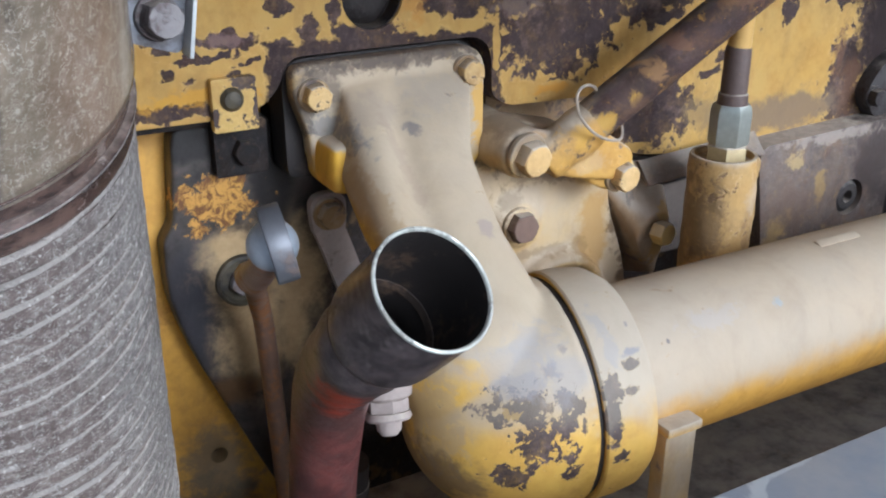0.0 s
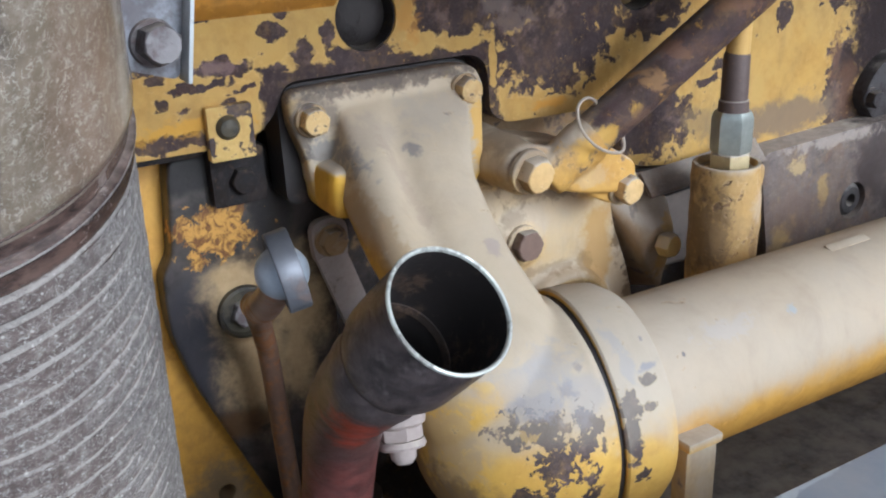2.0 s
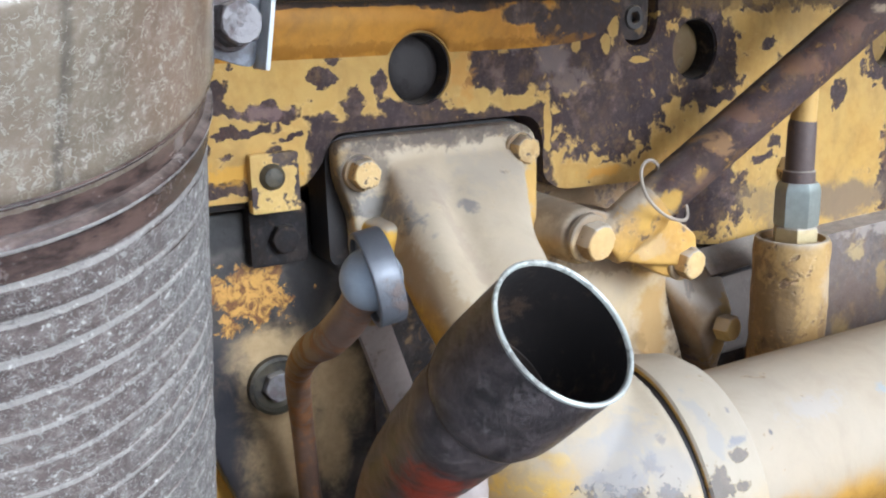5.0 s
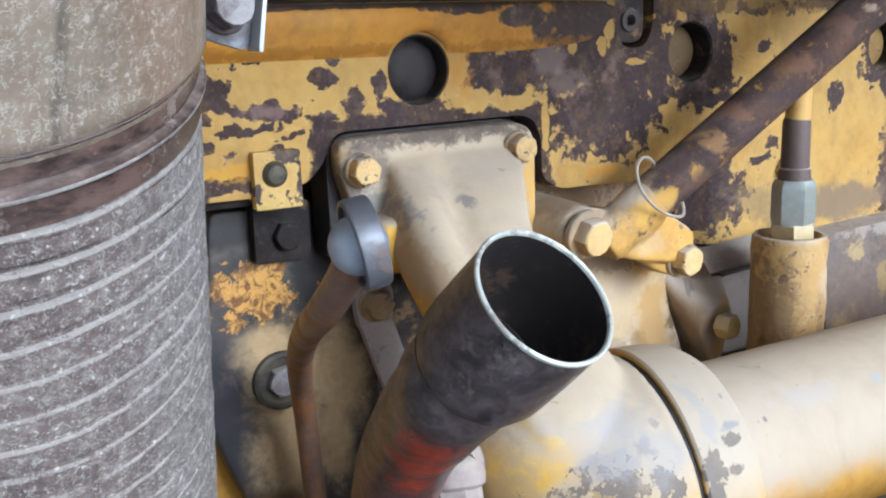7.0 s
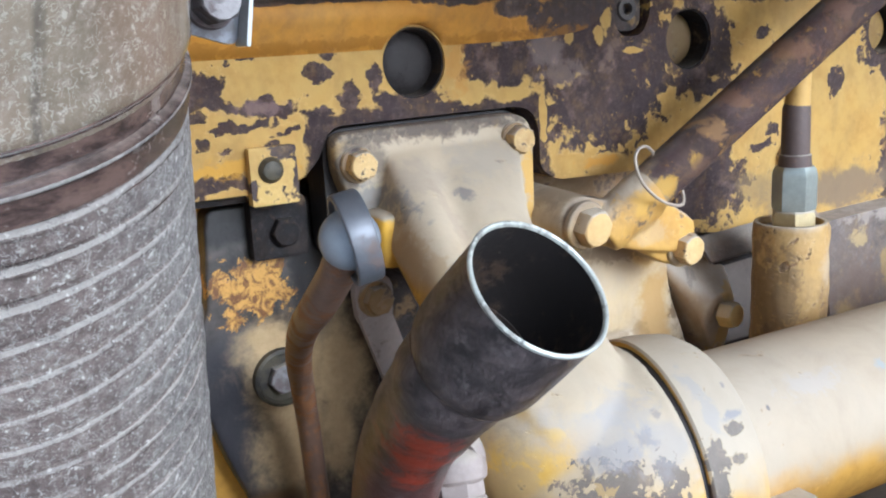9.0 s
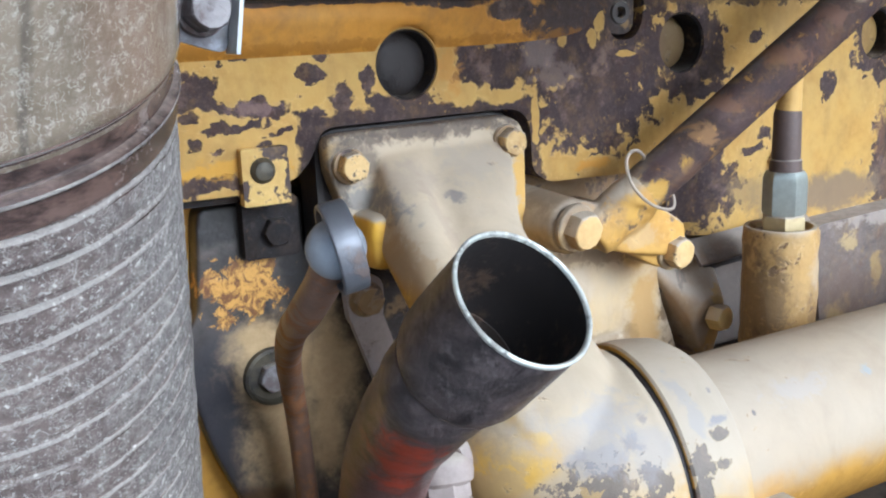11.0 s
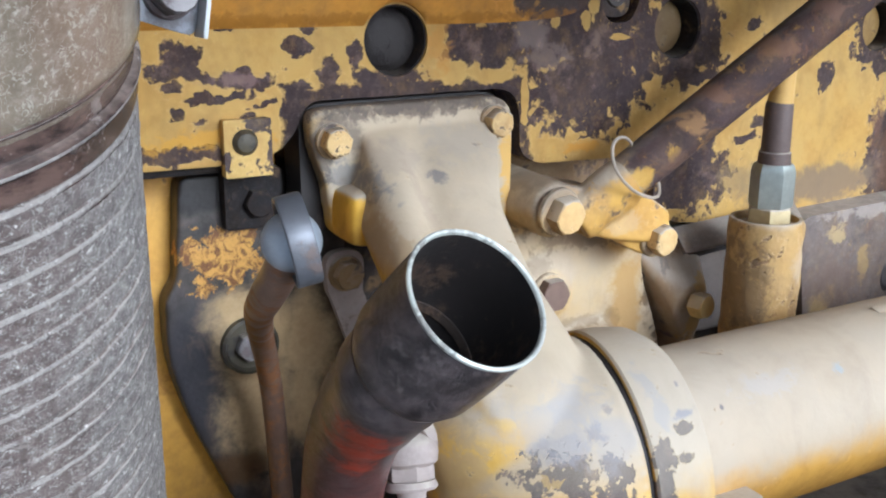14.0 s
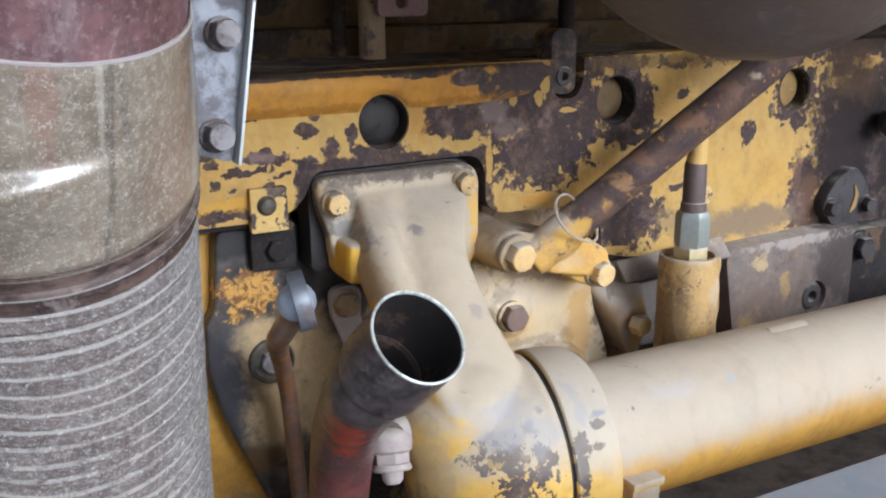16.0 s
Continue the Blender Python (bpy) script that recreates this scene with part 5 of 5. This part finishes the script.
under(part("stem", lathe(F0 + Vector((0, 0, 0.038)), (0, 0, 1), [(0, 0.0110), (0.008, 0.0106), (0.009, 0.0096), (0.018, 0.0096), (0.040, 0.0093), (0.043, 0.0082), (0.047, 0.0076)], 28), STEMBROWN), fitting)
under(part("line_end", sweep([F0 + Vector((0, 0, 0.076)), F0 + Vector((0.0005, -0.0008, 0.090)), F0 + Vector((0, -0.002, 0.108))], [0.0088, 0.0080, 0.0076], 18), LINEPAINT, None, "yellow-painted line end"), fitting)

side_box = thing("side_housing", "grey worn housing with traces of yellow paint", "housing", (0.70, 0.58, 1.10))
shell = plate(rounded([(0.608, 1.2640, 0.016), (0.784, 1.2690), (0.786, 1.05), (0.640, 1.05), (0.624, 1.180)], 0.006), 0.545, 0.634, [(0.7330, 1.1990, 0.0170)], 0.006)
under(part("housing_body", shell, GREY), side_box)
under(part("plug_screw", lathe((0.7330, 0.575, 1.1990), (0, -1, 0), [(-0.02, 0.0168), (0.018, 0.0166), (0.025, 0.0152), (0.028, 0.012), (0.028, 0.0060), (0.019, 0.0054), (0.019, 0.001)], 28), DARKBOLT), side_box)
bolt(side_box, (0.8120, 0.560, 1.2380), (0, -1, 0), 0.0125, 0.010, ENDGREY, 0, 1.2)
under(part("ear", block(0.780, 0.98, 0.562, 0.634, 1.02, 1.256, 0.006), SOOT_SHADE), side_box)
under(part("bent_lip", bar((0.488, 0.5500, 1.2600), (0.612, 0.5500, 1.2670), 0.022, 0.0035, (0.05, -0.72, 0.62), 0.001), GREY), side_box)
under(part("lip_flange", bar((0.510, 0.5620, 1.2500), (0.612, 0.5620, 1.2560), 0.020, 0.0035, (0, -1, -0.25), 0.001), SOOT_SHADE), side_box)

end_cover = thing("round_end_cover", "dark grey lobed flange cover with bolts and a yellow mark", "cover", (0.782, 0.565, 1.292))
lobes = [(0.782 + 0.80 * r * math.cos(radians(a)), 1.2925 + 0.84 * r * math.sin(radians(a))) for a, r in ((80, 0.043), (140, 0.037), (185, 0.046), (235, 0.040), (290, 0.042), (350, 0.046), (40, 0.038))]
under(part("disc", plate(rounded(lobes, 0.016), 0.5560, 0.5720, (), 0.004), ENDGREY), end_cover)
for t in (190, 345):
    bolt(end_cover, (0.782 + 0.027 * math.cos(radians(t)), 0.5565, 1.2925 + 0.027 * math.sin(radians(t))), (-0.1, -1, 0), 0.0080, 0.009, ENDGREY, t, 1.2)
under(part("paint_mark", plate(rounded([(0.784, 1.278), (0.793, 1.284), (0.796, 1.298), (0.788, 1.310), (0.791, 1.296)], 0.003), 0.5545, 0.5570, (), 0.0), PLUGMUSTARD, None, "crescent of yellow paint"), end_cover)
stub = thing("plate_bolt", "small yellow bolt head on the side plate", "bolt", (0.5945, 0.5700, 1.3165))
bolt(stub, (0.5945, 0.5705, 1.3165), (0, -1, 0), 0.0105, 0.008, BOLT, 0, 0.0)
stud = thing("far_stud", "dark horizontal stud with a nut on the block", "stud", (0.83, 0.57, 1.369))
under(part("shank", sweep([(0.842, 0.572, 1.369), (0.822, 0.530, 1.369)], 0.008, 20), DARK), stud)
under(part("nut", hexagon((0.834, 0.556, 1.369), (-0.45, -1, 0), 0.0155, 0.014, 10), ENDGREY, None, "", 20), stud)

# ---- ribbed hose with its sleeve ----
HA, HD = Vector((0.0016, 0.3658, 1.38)), Vector((-0.0814, -0.4417, 1.0)).normalized()


hose = thing("ribbed_air_hose", "thick dusty grey ribbed rubber hose", "hose", (0.03, 0.42, 1.1))
pts, rad = [], []
pitch, s = 0.0115, 0.0390
while s > -0.52:
    for d, r in ((0.0, 0.0679), (0.0008, 0.0677), (0.0012, 0.0690), (0.0015, 0.0702), (0.0021, 0.0707), (0.0028, 0.0708), (0.0036, 0.0690), (0.0052, 0.0697), (0.0104, 0.0696), (0.0110, 0.0684)):
        wave = 0.0004 * math.sin(s * 210)
        pts.append(HA + HD * (s - d))
        rad.append(r + wave)
    s -= pitch
ribs = sweep(pts, rad, 120)
for v in ribs.verts:
    # ridges waver and are worn away in places
    along = (v.co - HA).dot(HD)
    out = (v.co - HA - HD * along).normalized()
    worn = min(1.1, max(0.12, 0.85 + 0.9 * noise.noise(v.co * 16) - 1.1 * max(0.0, out.x - 0.25)))
    gap = (v.co - HA - HD * along).length - 0.0697
    v.co += HD * 0.0020 * noise.noise(v.co * 22) - out * gap * (1 - worn) + out * 0.0005 * noise.noise(v.co * 170)
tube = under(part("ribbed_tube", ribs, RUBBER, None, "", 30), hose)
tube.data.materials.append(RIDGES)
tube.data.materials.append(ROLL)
# pale crest rows carry dust and highlight; the dark row paints the shadow below
for f in tube.data.polygons:
    f.material_index = (0, 0, 1, 1, 0, 2, 0, 0, 0, 0)[f.index // 120 % 10]
pts = [HA + HD * v for v in (0.0380, 0.0384, 0.0400, 0.0455, 0.0468, 0.0476, 0.0484, 0.0490, 0.0496, 0.0505, 0.0515, 0.0570, 0.0586, 0.0594, 0.0602, 0.0620)]
cuff = under(part("rolled_cuff", sweep(pts, [0.0684, 0.0700, 0.0704, 0.0705, 0.0710, 0.0717, 0.0717, 0.0708, 0.0690, 0.0686, 0.0700, 0.0704, 0.0711, 0.0718, 0.0716, 0.0690], 96), ROLL, None, "oily brown rolled cuff"), hose)
cuff.data.materials.append(RIDGES)
# pale rows paint the bright highlight lines along the cuff's folds
for f in cuff.data.polygons:
    f.material_index = 1 if f.index // 96 in (4, 5, 12) else 0
rows = [(0.055, 0.0700), (0.0595, 0.0712), (0.0605, 0.0722), (0.064, 0.0724)] + [(0.066 + 0.001 * k, 0.0722 - 0.0005 * (k / 74)) for k in range(74)] + [(0.1415, 0.0717), (0.146, 0.0721), (0.147, 0.0714)]
film = sweep([HA + HD * v for v, r in rows], [r for v, r in rows], 120)
for v in film.verts:
    # the film bulges over an inner bead on one side, and is slightly buckled
    along = (v.co - HA).dot(HD)
    out = (v.co - HA - HD * along).normalized()
    if along > 0.1413:
        v.co += HD * (0.004 - 0.016 * out.x)
    elif along > 0.063:
        rise = min(1.0, max(0.0, (0.1105 - along) / 0.0080))
        fall = min(1.0, max(0.0, (along - 0.066) / 0.036))
        bead = 0.5 * (1 - math.cos(math.pi * rise)) * 0.5 * (1 - math.cos(math.pi * fall))
        v.co += out * (0.0076 * max(0.0, min(1.0, 0.70 - 1.1 * out.x)) * bead + 0.0006 * noise.noise(v.co * Vector((60, 60, 9))))
under(part("sleeve", film, SLEEVE, None, "film-wrapped brown sleeve", 60), hose)
hem = sweep([HA + HD * v for v in (0.1462, 0.1464, 0.1472, 0.1474)], [0.0712, 0.0724, 0.0724, 0.0712], 120)
for v in hem.verts:
    v.co += HD * (0.004 - 0.016 * (v.co - HA - HD * (v.co - HA).dot(HD)).normalized().x)
under(part("sleeve_edge", hem, FILMEDGE, None, "pale edge of the film"), hose)
under(part("inlet_pipe", sweep([HA + HD * v for v in (0.12, 0.147, 0.30, 0.55)], [0.070, 0.0712, 0.0712, 0.0712], 64), MAROON, None, "maroon dusty pipe end"), hose)

strap = thing("strap_bracket", "galvanised strap bracket with two bolts beside the hose", "bracket", (0.088, 0.366, 1.47))
sb = plate(rounded([(0.0720, 1.4330), (0.0935, 1.4260), (0.1050, 1.4994), (0.1105, 1.604), (0.0602, 1.604)], 0.004), 0.3650, 0.3690, (), 0.0008)
under(part("strap_plate", sb, GALV), strap)
under(part("folded_edge", bar((0.0945, 0.362, 1.4260), (0.1068, 0.362, 1.5046), 0.0016, 0.012, (0, -1, 0), 0.0004), FOLD, None, "bright folded edge"), strap)
under(part("upper_edge", bar((0.1068, 0.362, 1.5046), (0.1115, 0.362, 1.604), 0.0016, 0.012, (0, -1, 0), 0.0004), FOLD, None, "bright folded edge"), strap)
under(part("stay", block(0.062, 0.088, 0.369, 0.634, 1.548, 1.588, 0.002), GALV), strap)
for x, z in ((0.0855, 1.4405), (0.0918, 1.4895)):
    bolt(strap, (x, 0.3655, z), (0.05, -1, 0.05), 0.0076, 0.0105, STRAPBOLT, 15, 1.15)

# ---- canister overhead ----
can = thing("overhead_canister", "dark dusty canister with a dished bottom", "canister", (0.425, 0.350, 1.46))
CC, CR = Vector((0.425, 0.350, 1.601)), 0.138
prof = [(-CR * math.cos(radians(a)), CR * math.sin(radians(a))) for a in (1, 8, 16, 25, 34, 43, 52, 62, 72, 82, 90)] + [(0.06, CR), (0.145, CR), (0.150, CR - 0.006)]
under(part("shell", lathe(CC, (0, 0, 1), prof, 72), CANISTER), can)
under(part("hanger", bar((0.425, 0.46, 1.735), (0.425, 0.62, 1.735), 0.05, 0.008, (0, 0, 1)), DARK), can)

# ---- unseen hood, added to shade the engine's top ----
hood = thing("unseen_shade_hood", "unseen yellow sheet steel hood, added to shade the engine", "hood", (0.5, 0.9, 1.75))
under(part("shade_panel", block(-0.9, 1.9, 0.146, 1.5, 1.760, 1.768, 0.002), BACK), hood)
# this lip hangs low to cast shade on the recess and rail
under(part("shade_lip", block(-0.9, 1.9, 0.140, 0.148, 1.600, 1.768, 0.002), BACK), hood)
for x in (-0.88, 1.86):
    under(part("shade_side", block(x, x + 0.02, 0.90, 1.48, 0.0, 1.762, 0.002), BACK), hood)

# ---- fender, lower frame and ground ----
fender = tagged(part("fender_plate", block(-1.2, 1.6, -0.55, 0.275, 1.190, 1.204, 0.002), FENDER), "pale blue-grey worn fender plate beside the engine", "fender")
for x in (-0.8, 1.2):
    under(part("leg", block(x - 0.03, x + 0.03, -0.45, -0.39, -0.01, 1.191, 0.003), DARK), fender)
frame_rail = tagged(part("frame_rail", block(-0.6, 1.6, 0.330, 0.560, 0.92, 1.045, 0.006), RAILGREY), "dark grey dusty frame rail under the engine", "frame")
for x in (-0.4, 1.4):
    under(part("stand", block(x - 0.06, x + 0.06, 0.36, 0.54, -0.01, 0.925, 0.004), DARK), frame_rail)
sump = on_engine(part("sump", block(-0.2, 1.3, 0.565, 0.94, 0.0, 0.76, 0.01), DARK))
ground = tagged(part("ground", block(-400, 400, -400, 400, -0.5, 0.0, 0.0), SOIL), "dry brown earth ground", "ground", "", "structure")
